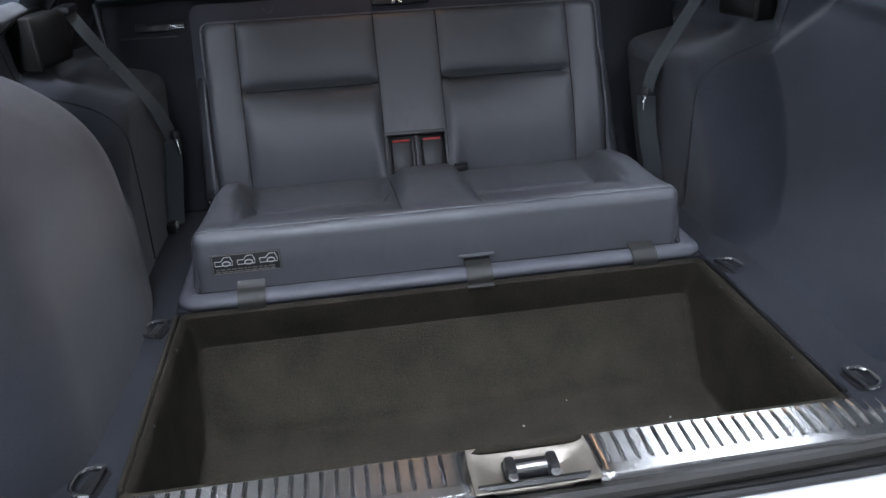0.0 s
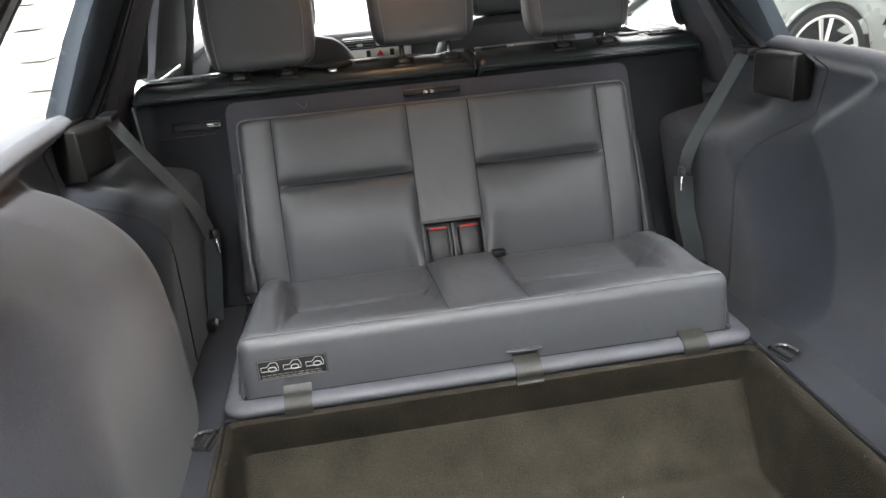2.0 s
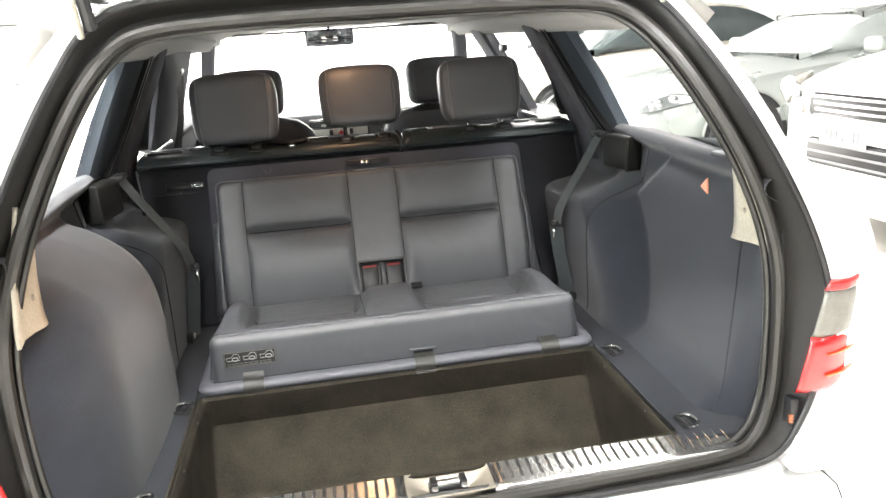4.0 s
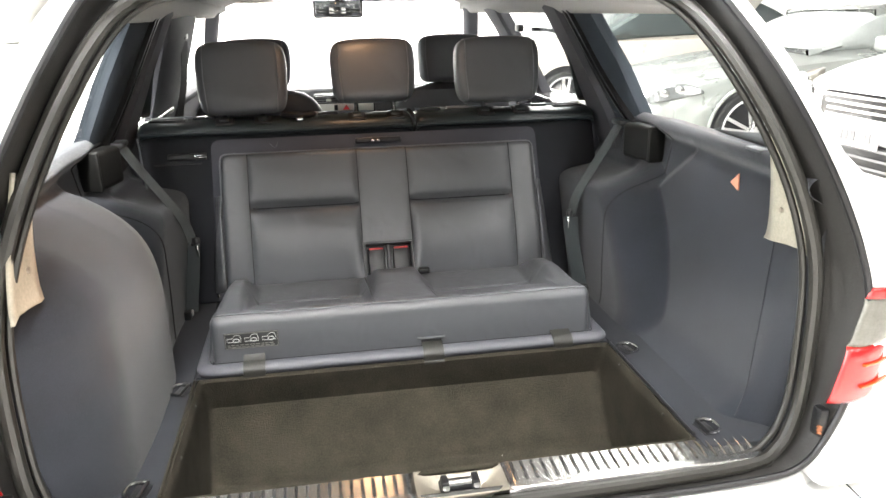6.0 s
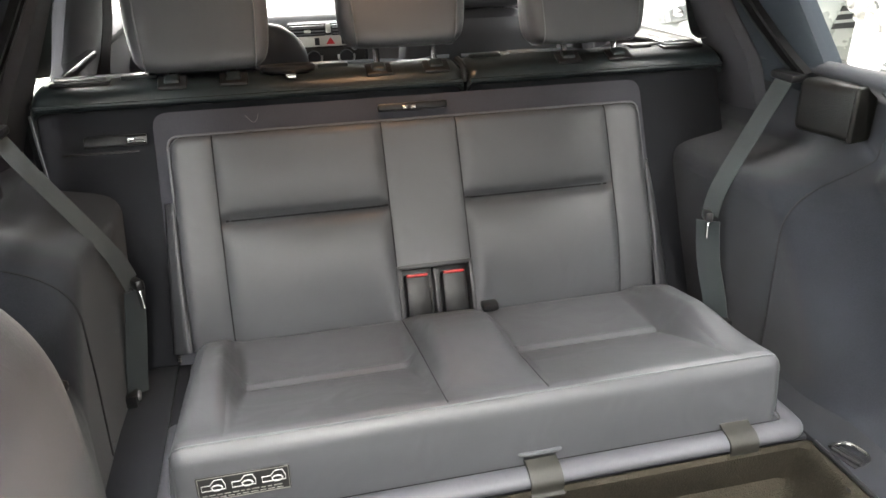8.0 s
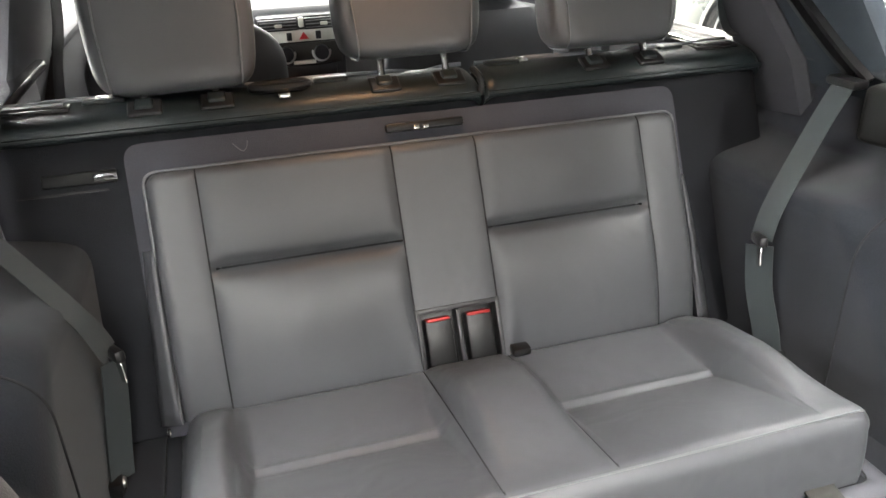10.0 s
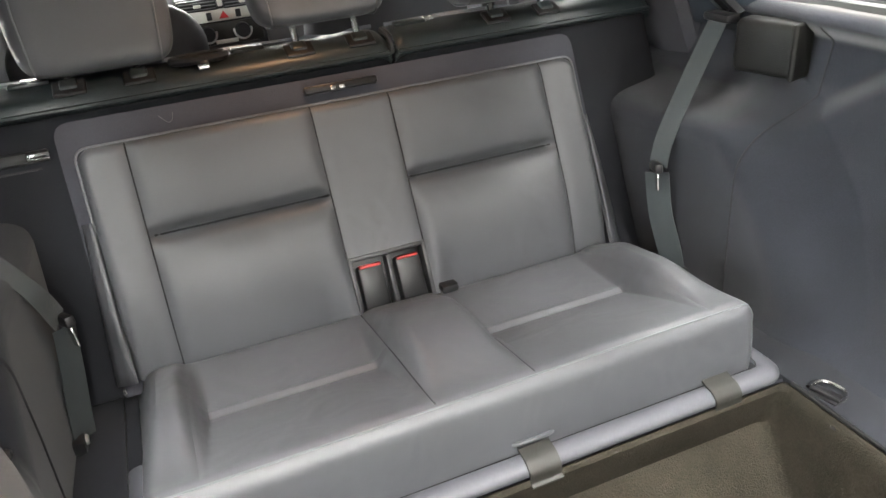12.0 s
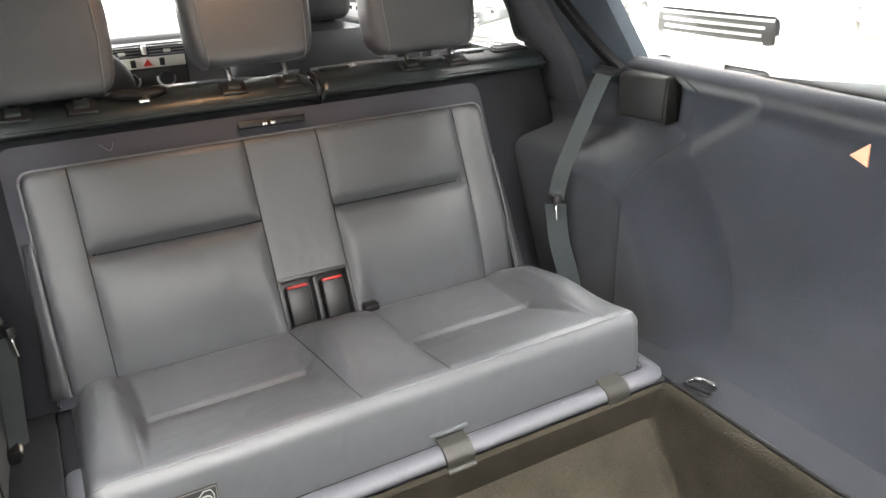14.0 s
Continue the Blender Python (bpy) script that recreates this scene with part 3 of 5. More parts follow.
for side in (1, -1):
    back = 0.07 if side < 0 else 0.0
    pillar([(1.00, 0.825 - back, 1.06), (1.07, 0.848 - back, 1.07), (1.18, 0.898 - back, 1.13), (1.29, 0.985 - back, 1.21), (1.37, 1.05 - back, 1.28)], side, 0.020, PILLAR, "pillar_trim", "blue-grey moulded pillar trim")
    pillar([(0.86, 1.00, 1.20), (1.04, 1.01, 1.20), (1.12, 1.06, 1.235), (1.20, 1.11, 1.26), (1.29, 1.17, 1.32), (1.37, 1.23, 1.38)], side, 0.040, PILLAR_DARK, "pillar_trim", "dark fabric-covered pillar trim")
    centre = [(0.60, 1.66, 1.95), (0.98, 1.68, 1.93), (1.12, 1.78, 1.98), (1.25, 1.90, 2.10), (1.37, 2.02, 2.26)] if side > 0 else [(0.60, 1.51, 2.02), (1.05, 1.49, 2.02), (1.20, 1.43, 1.96), (1.30, 1.36, 1.90), (1.37, 1.31, 1.86)]
    pillar(centre, side, 0.030, PILLAR_DARK, "door_pillar", "dark grey centre pillar with its door seal")
    pillar([(0.98, 3.08, 3.22), (1.12, 2.84, 2.97), (1.26, 2.60, 2.73), (1.38, 2.40, 2.53)], side, 0.03, PILLAR_DARK, "windscreen_pillar", "dark windscreen pillar")
    # doors below the glass
    for y0, y1 in ((1.16, 1.70), (1.92, 3.2)):
        part("door_lining", rbox((side * 0.69, (y0 + y1) / 2, 0.76), (0.07, y1 - y0, 0.50), 0.02), PILLAR_DARK, car, "dark door lining")
        part("door_sill", rbox((side * 0.675, (y0 + y1) / 2, 1.018), (0.09, y1 - y0, 0.022), 0.008), CHROME if y0 < 1.5 else PILLAR_DARK, car, "bright strip along the door top")
    # rear shoulder belt lying up the pillar
    z_rows = [(1.036, 0.905), (1.075, 0.955), (1.15, 1.03), (1.25, 1.105), (1.34, 1.175)]
    for off in (0.0, 0.034):
        pts = spline([Vector((side * (lean_x(z) - 0.028), y - off, z)) for z, y in z_rows], 5)
        part("pillar_belt_channel", sweep(pts, band(0.008, 0.014), up=(side, 0, 0.3)), BLACK, car, "black channel strip up the pillar")

# bumper and tail lamps
prof = [(0.006, 0.560), (-0.022, 0.556), (-0.035, 0.545), (-0.040, 0.530), (-0.085, 0.528), (-0.115, 0.520), (-0.130, 0.495), (-0.135, 0.42), (-0.12, 0.33), (-0.08, 0.25)]


def bumper(u, v):
    y, z = prof[round(v * (len(prof) - 1))]
    s = 2 * u - 1
    return (0.80 * s + 0.03 * s * (0.0 - y) / 0.13, y + 0.20 * abs(s) ** 5, z)


bm = grid(41, len(prof), bumper)
bmesh.ops.recalc_face_normals(bm, faces=bm.faces)
part("bumper", bm, WHITE, car, "white painted rear bumper")
for side in (1, -1):
    part("corner_joint", tube([Vector(bumper((side * 0.85 + 1) / 2, k / 9)) + Vector((0, -0.0008, 0.0008)) for k in range(3, 9)], 0.0014, 6), BLACK, car)
    part("bumper_strip", sweep([Vector(bumper((side * q + 1) / 2, 5 / 9)) + Vector((0, -0.002, 0.004)) for q in lin(0.93, 0.995, 7)], band(0.014, 0.006)), CHROME, car, "bright strip end on the bumper corner")
    bm = rbox((side * 0.71, 0.045, 0.590), (0.19, 0.15, 0.085), 0.02)
    part("bumper_corner", bm, WHITE, car, "white panel below the tail lamp")
    lamp = part("tail_lamp", rbox((side * 0.694, 0.075, 0.805), (0.10, 0.10, 0.18), 0.015), BLACK, car, "red and clear tail lamp")
    for nm, z0, z1, mm in (("red_band", 0.886, 0.902, RED), ("clear_lens", 0.806, 0.885, TAILCLEAR), ("red_lens", 0.708, 0.805, RED)):
        def lens(u, v, z0=z0, z1=z1):
            z = z0 + (z1 - z0) * v
            inner_x = 0.658 - 0.042 * (0.903 - z) / 0.19
            x = inner_x + (0.756 - inner_x) * u
            edge = 0.004 * (2 * v - 1) ** 8
            return (side * x, -0.030 + 0.05 * u ** 2.2 + 0.04 * u ** 6 + edge + 0.010 * (1 - u) ** 8, z)
        bm = grid(15, 13, lens)
        bmesh.ops.recalc_face_normals(bm, faces=bm.faces)
        solid(part(nm, bm, mm, lamp, nm.replace("_", " ")), 0.004, 0.0)
    for zz in (0.776, 0.738):
        part("lens_bar", sweep(spline([Vector((side * (0.660 + 0.065 * k / 5), -0.0305 + 0.05 * (0.22 + 0.56 * k / 5) ** 2.2, zz)) for k in range(6)], 3), band(0.010, 0.003), up=(0, 0, 1)), ORANGE_RED, lamp, "orange-red bar in the lens")
    catch = part("lock_catch", rbox((side * 0.622, 0.0, 0.665), (0.016, 0.022, 0.05), 0.003), BLACK, car, "black catch with a rusty spring in the gutter")
    part("spring", tube([Vector((side * (0.614 + 0.004 * math.cos(k * 1.3)), -0.012, 0.648 + 0.0012 * k)) for k in range(14)], 0.002, 6), DIRT, catch)
    hinge = part("tailgate_hinge", rbox((side * 0.43, 0.215, 1.425), (0.022, 0.05, 0.05), 0.006), BLACK, car, "black tailgate hinge with a pale rod")
    part("gas_strut", tube([Vector((side * 0.438, 0.17, 1.365)), Vector((side * 0.436, 0.13, 1.44)), Vector((side * 0.43, 0.05, 1.62))], 0.010, 10), BLACK, hinge)
    part("strut_rod", tube([Vector((side * 0.452, 0.165, 1.352)), Vector((side * 0.45, 0.14, 1.41))], 0.005, 8), CREAM, hinge)
part("wiring_hose", tube(spline([Vector((0.10, 0.24, 1.44)), Vector((0.02, 0.235, 1.452)), Vector((-0.08, 0.24, 1.44))], 5), 0.006, 8), BLACK, car)

# raised tailgate above the opening
TG = Matrix.Translation((0, 0.20, 1.475)) @ pose(0, 0, 0, -22, 0, 0)
gate = part("tailgate", rbox(TG @ Vector((0, -0.995, 0.02)), (1.08, 0.03, 0.07), 0.01, 3, TG.to_3x3()), WHITE, car, "white tailgate held open above the load bay")


def gate_rim(hx0, hx1, y0, y1, r=0.07):
    pts = rounded([Vector((0, y0, 0)), Vector((-hx0, y0, 0)), Vector((-hx1, y1, 0)), Vector((hx1, y1, 0)), Vector((hx0, y0, 0)), Vector((0.001, y0, 0))], r, 8)
    return [(p.x, p.y) for p in pts[:-1]]


def gate_ring(outside, inside, z0, z1):
    """A flat frame between two rims, from z0 to z1."""
    bm = bmesh.new()
    rows = [[bm.verts.new(TG @ Vector((x, y, z))) for x, y in rim] for rim, z in ((outside, z0), (outside, z1), (inside, z1), (inside, z0))]
    n = len(outside)
    for k in range(4):
        a, b = rows[k], rows[(k + 1) % 4]
        for i in range(n):
            bm.faces.new((a[i], a[(i + 1) % n], b[(i + 1) % n], b[i]))
    bmesh.ops.recalc_face_normals(bm, faces=bm.faces)
    return bm


part("window_frame", gate_ring(gate_rim(0.50, 0.57, 0.0, -0.50), gate_rim(0.43, 0.49, -0.07, -0.43), 0.0, 0.05), WHITE, gate, "white painted frame round the tailgate glass")
pane = part("tailgate_glass", prism(gate_rim(0.44, 0.50, -0.06, -0.44), 0.02, 0.025, m=TG @ Matrix(((1, 0, 0, 0), (0, 0, 1, 0), (0, 1, 0, 0), (0, 0, 0, 1)))), PANE, gate, "clear tailgate glass")
pane.visible_shadow = False
part("inner_trim", rbox(TG @ Vector((0, -0.735, 0.0)), (1.10, 0.46, 0.03), 0.012, 3, TG.to_3x3()), VELOUR_PALE, gate, "blue-grey tailgate lining")
part("outer_skin", rbox(TG @ Vector((0, -0.735, 0.045)), (1.16, 0.49, 0.05), 0.02, 3, TG.to_3x3()), WHITE, gate, "white painted tailgate skin")

# ---- side trims of the load bay ----
def wall_x(y, z):
    """Half-width of the plain trim."""
    t = (z - 0.6) / 0.40
    x = 0.566 + 0.086 * min(max(t, 0), 1.1) ** 0.9
    return x + (0.616 - x) * sstep(0.15, 0.06, y)


LEDGE = [(0.55, 0.004), (0.72, 0.0), (0.845, 0.0), (0.862, 0.002), (0.875, 0.006), (0.885, 0.012), (0.893, 0.021), (0.901, 0.033), (0.911, 0.050), (0.922, 0.068), (0.934, 0.088), (0.947, 0.110), (0.961, 0.135), (0.98, 0.172), (1.10, 0.46)]
SHELF = [(0.55, 0.004), (0.72, 0.0), (0.850, 0.0), (0.862, 0.003), (0.870, 0.008), (0.877, 0.017), (0.882, 0.030), (0.886, 0.048), (0.890, 0.072), (0.894, 0.098), (0.900, 0.130), (0.91, 0.17), (1.10, 0.46)]


def smin(a, b, k):
    h = max(k - abs(a - b), 0) / k
    return min(a, b) - h * h * k * 0.25


def arch_x(y, z):
    """Half-width of the wheel arch box: an upright face, a rounded shoulder and a ledge, domed towards the rear."""
    face = 0.516 - 0.008 * sstep(0.72, 0.95, y)
    lift = 0.010 * sstep(0.95, 0.80, y) - 0.010 * sstep(1.09, 1.15, y)
    slope = float(np.interp(z - lift, [q[0] for q in LEDGE], [q[1] for q in LEDGE]))
    shelf = float(np.interp(z - lift, [q[0] for q in SHELF], [q[1] for q in SHELF]))
    x = face + slope + (shelf - slope) * sstep(0.715, 0.90, y)
    foot = 0.485 + 0.185 * (max(z - 0.60, 0) / 0.30) ** 2.0
    d = max(foot + 0.125 - y, 0) / 0.125
    return x + 0.095 * d ** 2.2 + 0.14 * max(d - 1, 0)


def ridge_z(y):
    """Height of the shoulder that parts the lower panel from the recess under the window."""
    return 1.004 - 0.80 * max(y - 0.55, 0) + 0.004 * math.sin(y * 9)


def trim_x(y, z, left):
    x = wall_x(y, z)
    # recess under the window, deepest beside the retractor box
    x += (0.016 + 0.012 * sstep(0.35, 0.62, y)) * sstep(-0.008, 0.045, z - ridge_z(y)) * sstep(0.06, 0.14, y)
    x -= 0.040 * sstep(1.010, 1.046, z) - 0.006 * sstep(0.7, 0.8, y)
    x -= (0.004 if left else 0.040) * max(1 - (z - 0.592) / 0.075, 0) ** 2.2 * sstep(0.10, 0.17, y)
    x = smin(x, arch_x(y, z), 0.055)
    if left:
        # cover over the upright spare wheel
        e = smin(smin(0.622 - y, 1.016 - z - 0.25 * max(0.12 - y, 0) - 0.22 * max(y - 0.40, 0) ** 1.3, 0.065), (y - 0.050) * 1.1 - 2.0 * max(z - 0.88, 0) ** 1.4, 0.08)
        R = 0.15
        k = min(max(e / R, 0), 1)
        if k > 0:
            bulge = 1 - (1 - k) ** 2.4
            target = 0.482 + 0.012 * sstep(0.35, 0.05, y) + 0.035 * ((z - 0.75) / 0.25) ** 2 * (1 if z > 0.75 else 0.2)
            x = smin(x, x + (target - x) * bulge, 0.012)
    return x


def trim_surface(side, left):
    def f(u, v):
        y = 0.040 + 1.12 * u
        if v <= 0.86:
            z = float(np.interp(v / 0.86, [0.0, 0.34, 0.80, 1.0], [0.592, 0.845, 0.965, 1.048]))
            return (side * trim_x(y, z, left), y, z)
        t = (v - 0.86) / 0.14
        x0 = trim_x(y, 1.048, left)
        a = min(t * 3, 1) * math.pi / 2
        drop = 0.012 * sstep(0.75, 0.95, y)
        return (side * (x0 + 0.016 * (1 - math.cos(a)) + max(t - 0.33, 0) * 0.10), y, 1.048 + 0.016 * math.sin(a) - 0.02 * max(t - 0.33, 0) - drop * t)
    out = panels(lin(0, 1, 190), lin(0, 1, 120), f, lambda u, v: "front_panel" if 0.040 + 1.12 * u > 0.705 else "rear_panel")
    for b in out.values():
        if side < 0:
            bmesh.ops.reverse_faces(b, faces=b.faces)
    return out


for side, left in ((1, False), (-1, True)):
    trim = thing("side_trim", "dark blue-grey velour side trim with a moulded spare wheel cover" if left else "dark blue-grey velour side trim moulded over the wheel arch", "trim panel", (side * 0.62, 0.6, 0.6), kind="structure")
    for k, b in trim_surface(side, left).items():
        part(k, b, VELOUR, trim, "dark grey velour over the wheel arch" if k == "front_panel" else "blue-grey velour panel")
    # seam line over the arch
    ys = 0.705
    zs = lin(0.605, 1.04, 70)
    pts = [Vector((side * (trim_x(ys, z, left) - 0.0005), ys, z)) for z in zs]
    part("joint", tube(pts, 0.0017, 6, up=(0, 1, 0)), SEAM, trim, "dark joint between the trim sections")
    if not left:
        zs = lin(0.604, 0.95, 24)
        pts = [Vector((side * (trim_x(0.135 + 0.07 * (z - 0.6) / 0.35, z, left) - 0.0005), 0.135 + 0.07 * (z - 0.6) / 0.35, z)) for z in zs]
        part("joint", tube(pts, 0.0014, 6, up=(0, 1, 0)), VELOUR_PALE, trim)
    # small press studs
    for y, z in (((0.62, 0.78),) if left else ()):
        part("stud", lathe([(0.0, 0.006), (0.006, 0.004), (0.008, 0.0)], 12, Matrix.Translation((side * trim_x(y, z, left), y, z)) @ pose(0, 0, 0, 0, 90, 0)), BLACK, trim)
    part("sill_cap", rbox((side * 0.648, 0.30, 1.0625), (0.022, 0.05, 0.006), 0.002), VINYL, trim)

hook = thing("coat_hook", "small bright hook on the wheel arch trim", "hook", (-0.528, 0.81, 0.757))
part("base", lathe([(0.0, 0.008), (0.007, 0.006), (0.009, 0.0)], 12, Matrix.Translation((-0.531, 0.80, 0.750)) @ pose(0, 0, 0, 0, 90, 0)), BLACK, hook)
part("tip", tube(spline([Vector((-0.526, 0.80, 0.750)), Vector((-0.520, 0.797, 0.752)), Vector((-0.519, 0.800, 0.764))], 4), 0.0025, 6), CHROME, hook)
tri = thing("warning_triangle_mark", "small salmon reflective triangle mark on the side trim", "triangle mark", (0.645, 0.358, 0.988))
bm = bmesh.new()
px = trim_x(0.358, 0.988, False) - 0.003
a = [bm.verts.new((px - dx, 0.358 + dy, 0.988 + dz)) for dx in (0.0, 0.003) for dy, dz in ((-0.012, -0.015), (-0.009, 0.018), (0.017, -0.004))]
bm.faces.new(a[:3]), bm.faces.new(a[3:][::-1])
for i in range(3):
    bm.faces.new((a[i], a[(i + 1) % 3], a[3 + (i + 1) % 3], a[3 + i]))
bmesh.ops.recalc_face_normals(bm, faces=bm.faces)
part("plate", bm, PINK, tri, "", False)


# ---- tie-down rings ----
def ring_unit():
    t = thing("tie_down_ring", "chrome tie-down ring in a black plate on the load floor", "tie-down ring", (0, 0, 0), "floor tie-down rings")
    part("plate", rbox((0, -0.006, 0.0006), (0.040, 0.026, 0.0026), 0.001), BLACK, t, "black recessed plate")
    pts = [Vector((0.024 * math.copysign(abs(math.cos(a)) ** 0.6, math.cos(a)), 0.023 * math.sin(a) - 0.006, 0.0058)) for a in lin(-0.3, math.pi + 0.3, 16)]
    part("ring", tube(pts, 0.0030, 8), CHROME, t, "chrome D-shaped ring")
    part("hinge_bar", tube([Vector((-0.021, -0.010, 0.0050)), Vector((0.021, -0.010, 0.0050))], 0.0035, 8), BLACK, t)
    return t


ring = ring_unit()
ring.matrix_basis = pose(0.482, 0.446, FZ, 0, 0, -75)
for x, y, a in ((-0.470, 0.446, 75), (0.490, 0.112, -85), (-0.484, 0.112, 80)):
    copy_thing(ring, pose(x, y, FZ, 0, 0, a))
part_strip = thing("floor_clip", "small white clip on the trim edge beside the floor ring", "clip", (-0.497, 0.44, 0.61))
part("body", rbox((-0.499, 0.43, 0.607), (0.006, 0.010, 0.016), 0.002), PRINT, part_strip)


# ---- retractor boxes and third-row belts ----
def belt_unit(side):
    t = thing("seat_belt", "grey lap-and-shoulder seat belt hanging from a black retractor box", "seat belt", (side * 0.5, 0.83, 0.61), "third row seat belts")
    tilt = Euler((0, 0, radians(side * 14))).to_matrix()
    box = part("retractor_box", rbox((side * 0.642, 0.789, 0.998), (0.046, 0.110, 0.086), 0.012, 4, tilt), BOXBLACK, t, "black moulded retractor box")
    part("rear_cover", rbox((side * 0.6545, 0.7385, 0.998), (0.049, 0.010, 0.089), 0.0048, 3, tilt), BOXBLACK, box)
    part("guide_loop", rbox((side * 0.622, 0.885, 1.034), (0.030, 0.06, 0.014), 0.005), BLACK, t, "black guide loop")
    tx, ty, tz = 0.485, (0.853 if side > 0 else 0.885), (0.795 if side > 0 else 0.775)
    up_pts = spline([Vector((side * 0.618, 0.888, 1.026)), Vector((side * 0.585, 0.885, 0.972)), Vector((side * 0.530, 0.868, 0.898)), Vector((side * 0.496, 0.856, 0.848)), Vector((side * tx, ty, tz + 0.012))], 8)
    part("shoulder_webbing", sweep(up_pts, band(0.0014, 0.038 if side > 0 else 0.034), up=((0.2, -0.98, 0) if side > 0 else (-0.4, -0.92, 0))), WEB, t, "grey belt webbing")
    low = spline([Vector((side * (tx - 0.002), ty, tz)), Vector((side * 0.489, ty - 0.008, 0.72)), Vector((side * 0.496, ty - 0.03, 0.655)), Vector((side * 0.500, ty - 0.04, 0.612))], 8)
    part("lap_webbing", sweep(low, band(0.0014, 0.042), up=(0.6 * side, -0.8, 0)), WEB, t, "grey belt webbing")
    tongue = part("tongue", rbox((side * (tx - 0.006), ty - 0.002, tz + 0.012), (0.014, 0.054, 0.018), 0.005, turn=Euler((radians(-12), 0, radians(-25 * side))).to_matrix()), BLACK, t, "black tongue holder with a metal blade")
    part("blade", rbox((side * (tx - 0.012), ty - 0.015, tz - 0.010), (0.003, 0.020, 0.030), 0.001, turn=Euler((radians(-18), 0, radians(-25 * side))).to_matrix()), CHROME, tongue, "bright metal blade")
    part("anchor", rbox((side * 0.508, ty - 0.043, 0.612), (0.020, 0.044, 0.024), 0.006), BLACK, t, "black floor anchor")
    part("anchor_bolt", lathe([(0, 0.004), (0.007, 0.003), (0.008, 0)], 12, Matrix.Translation((side * 0.498, ty - 0.05, 0.616)) @ pose(0, 0, 0, 0, -90 * side, 0)), STEEL, t)
    return t


belt_unit(1), belt_unit(-1)
strap = thing("side_strap", "pale blue-grey strap hanging beside the seat back", "strap", (-0.61, 1.03, 0.90))
part("webbing", sweep(spline([Vector((-0.616, 1.043, 1.021)), Vector((-0.611, 1.034, 0.96)), Vector((-0.604, 1.021, 0.893))], 5), band(0.0015, 0.014), up=(0.5, -0.86, 0)), VINYL_EDGE, strap)

# ---- folding third-row bench ----
CX = 0.005
bench = thing("folding_bench_seat", "rear-facing folding bench seat in grey-blue vinyl, unfolded", "bench seat", (CX, 0.7, 0.61))
HW = 0.418


def top_z(y):
    return 0.722 - 0.19 * (y - 0.545)


def cushion_point(u, v):
    """u: metres across, beyond the half-width down the side; v: 0..0.3 front face, 0.3..0.42 its round edge, on to 1 the top."""
    X, over = u, max(abs(u) - HW, 0)
    X = max(min(u, HW), -HW)
    if v < 0.30:
        t = v / 0.30
        y, z = 0.526 + 0.004 * t - 0.003 * math.sin(math.pi * t), 0.612 + 0.0805 * t
        nrm = 0
    elif v < 0.42:
        a = (v - 0.30) / 0.12 * math.pi / 2
        y, z = 0.530 + 0.027 * (1 - math.cos(a)), 0.6925 + 0.0275 * math.sin(a)
        nrm = (v - 0.30) / 0.12
    else:
        t = (v - 0.42) / 0.58
        y = 0.557 + (0.915 - 0.557) * t
        z = top_z(y)
        nrm = 1
        A = abs(X)
        # the seat well: full width between centre panel and bolster, deepest under the lip of the rear wedge
        ramp = min(t / 0.50, 1)
        fade = min(max((0.97 - t) / 0.45, 0), 1)
        k_in = sstep(0.067, 0.077 + 0.016 * min(ramp, fade * 1.6), A)
        k_out = 1 - sstep(0.330 + 0.012 * (1 - ramp), 0.348, A)
        pad = k_in * k_out
        rear = -0.023 * fade
        front = -0.0265 * (0.35 * ramp + 0.65 * ramp ** 1.8)
        rise = sstep(0.482, 0.530, t)
        lip = 0.0012 * math.exp(-((t - 0.530) / 0.014) ** 2) - 0.0012 * math.exp(-((t - 0.485) / 0.016) ** 2)
        z += pad * (front * (1 - rise) + rear * rise + lip)
        side_up = 0.031 * sstep(0.338, 0.366, A) * (1 - sstep(0.386, 0.418, A)) * sstep(0.02, 0.46, t) * (1 - 0.85 * sstep(0.66, 1.0, t))
        mid_up = 0.037 * (1 - sstep(0.046, 0.074, A)) * sstep(0.0, 0.50, t) * (1 - 0.9 * sstep(0.58, 0.98, t))
        z += side_up + mid_up - 0.002 * math.exp(-((A - 0.352) / 0.004) ** 2) - 0.0025 * math.exp(-((A - 0.069) / 0.004) ** 2)
        z += 0.0015 * noise.noise(Vector((X * 9, y * 9, 0)))
        z -= 0.016 * sstep(0.93, 1.0, t)
    # rounded ends
    e = HW - abs(X)
    if e < 0.022:
        k = 1 - e / 0.022
        z -= 0.022 * (1 - math.sqrt(max(1 - k * k, 0))) * (0.25 + 0.75 * nrm)
        y += 0.018 * (1 - math.sqrt(max(1 - k * k, 0))) * (1 - nrm)
    if over:
        z = z + (0.610 - z) * min(over / 0.05, 1)
        X += math.copysign(0.012 * min(over / 0.05, 1), X)
    return (CX + X, y, z)


us = [-HW - 0.05, -HW - 0.025] + lin(-HW, -HW + 0.022, 7) + lin(-HW + 0.03, -0.352, 9)[:-1] + lin(-0.352, -0.285, 24)[:-1] + lin(-0.285, -0.114, 24)[:-1] + lin(-0.114, -0.069, 19)[:-1] + lin(-0.069, 0.069, 18)[:-1]
us += lin(0.069, 0.114, 19)[:-1] + lin(0.114, 0.285, 24)[:-1] + lin(0.285, 0.352, 24)[:-1] + lin(0.352, HW - 0.03, 9) + lin(HW - 0.022, HW, 7) + [HW + 0.025, HW + 0.05]
vs = lin(0, 0.30, 10)[:-1] + lin(0.30, 0.42, 8)[:-1] + lin(0.42, 0.705, 34)[:-1] + lin(0.705, 0.750, 22)[:-1] + lin(0.750, 1.0, 26)


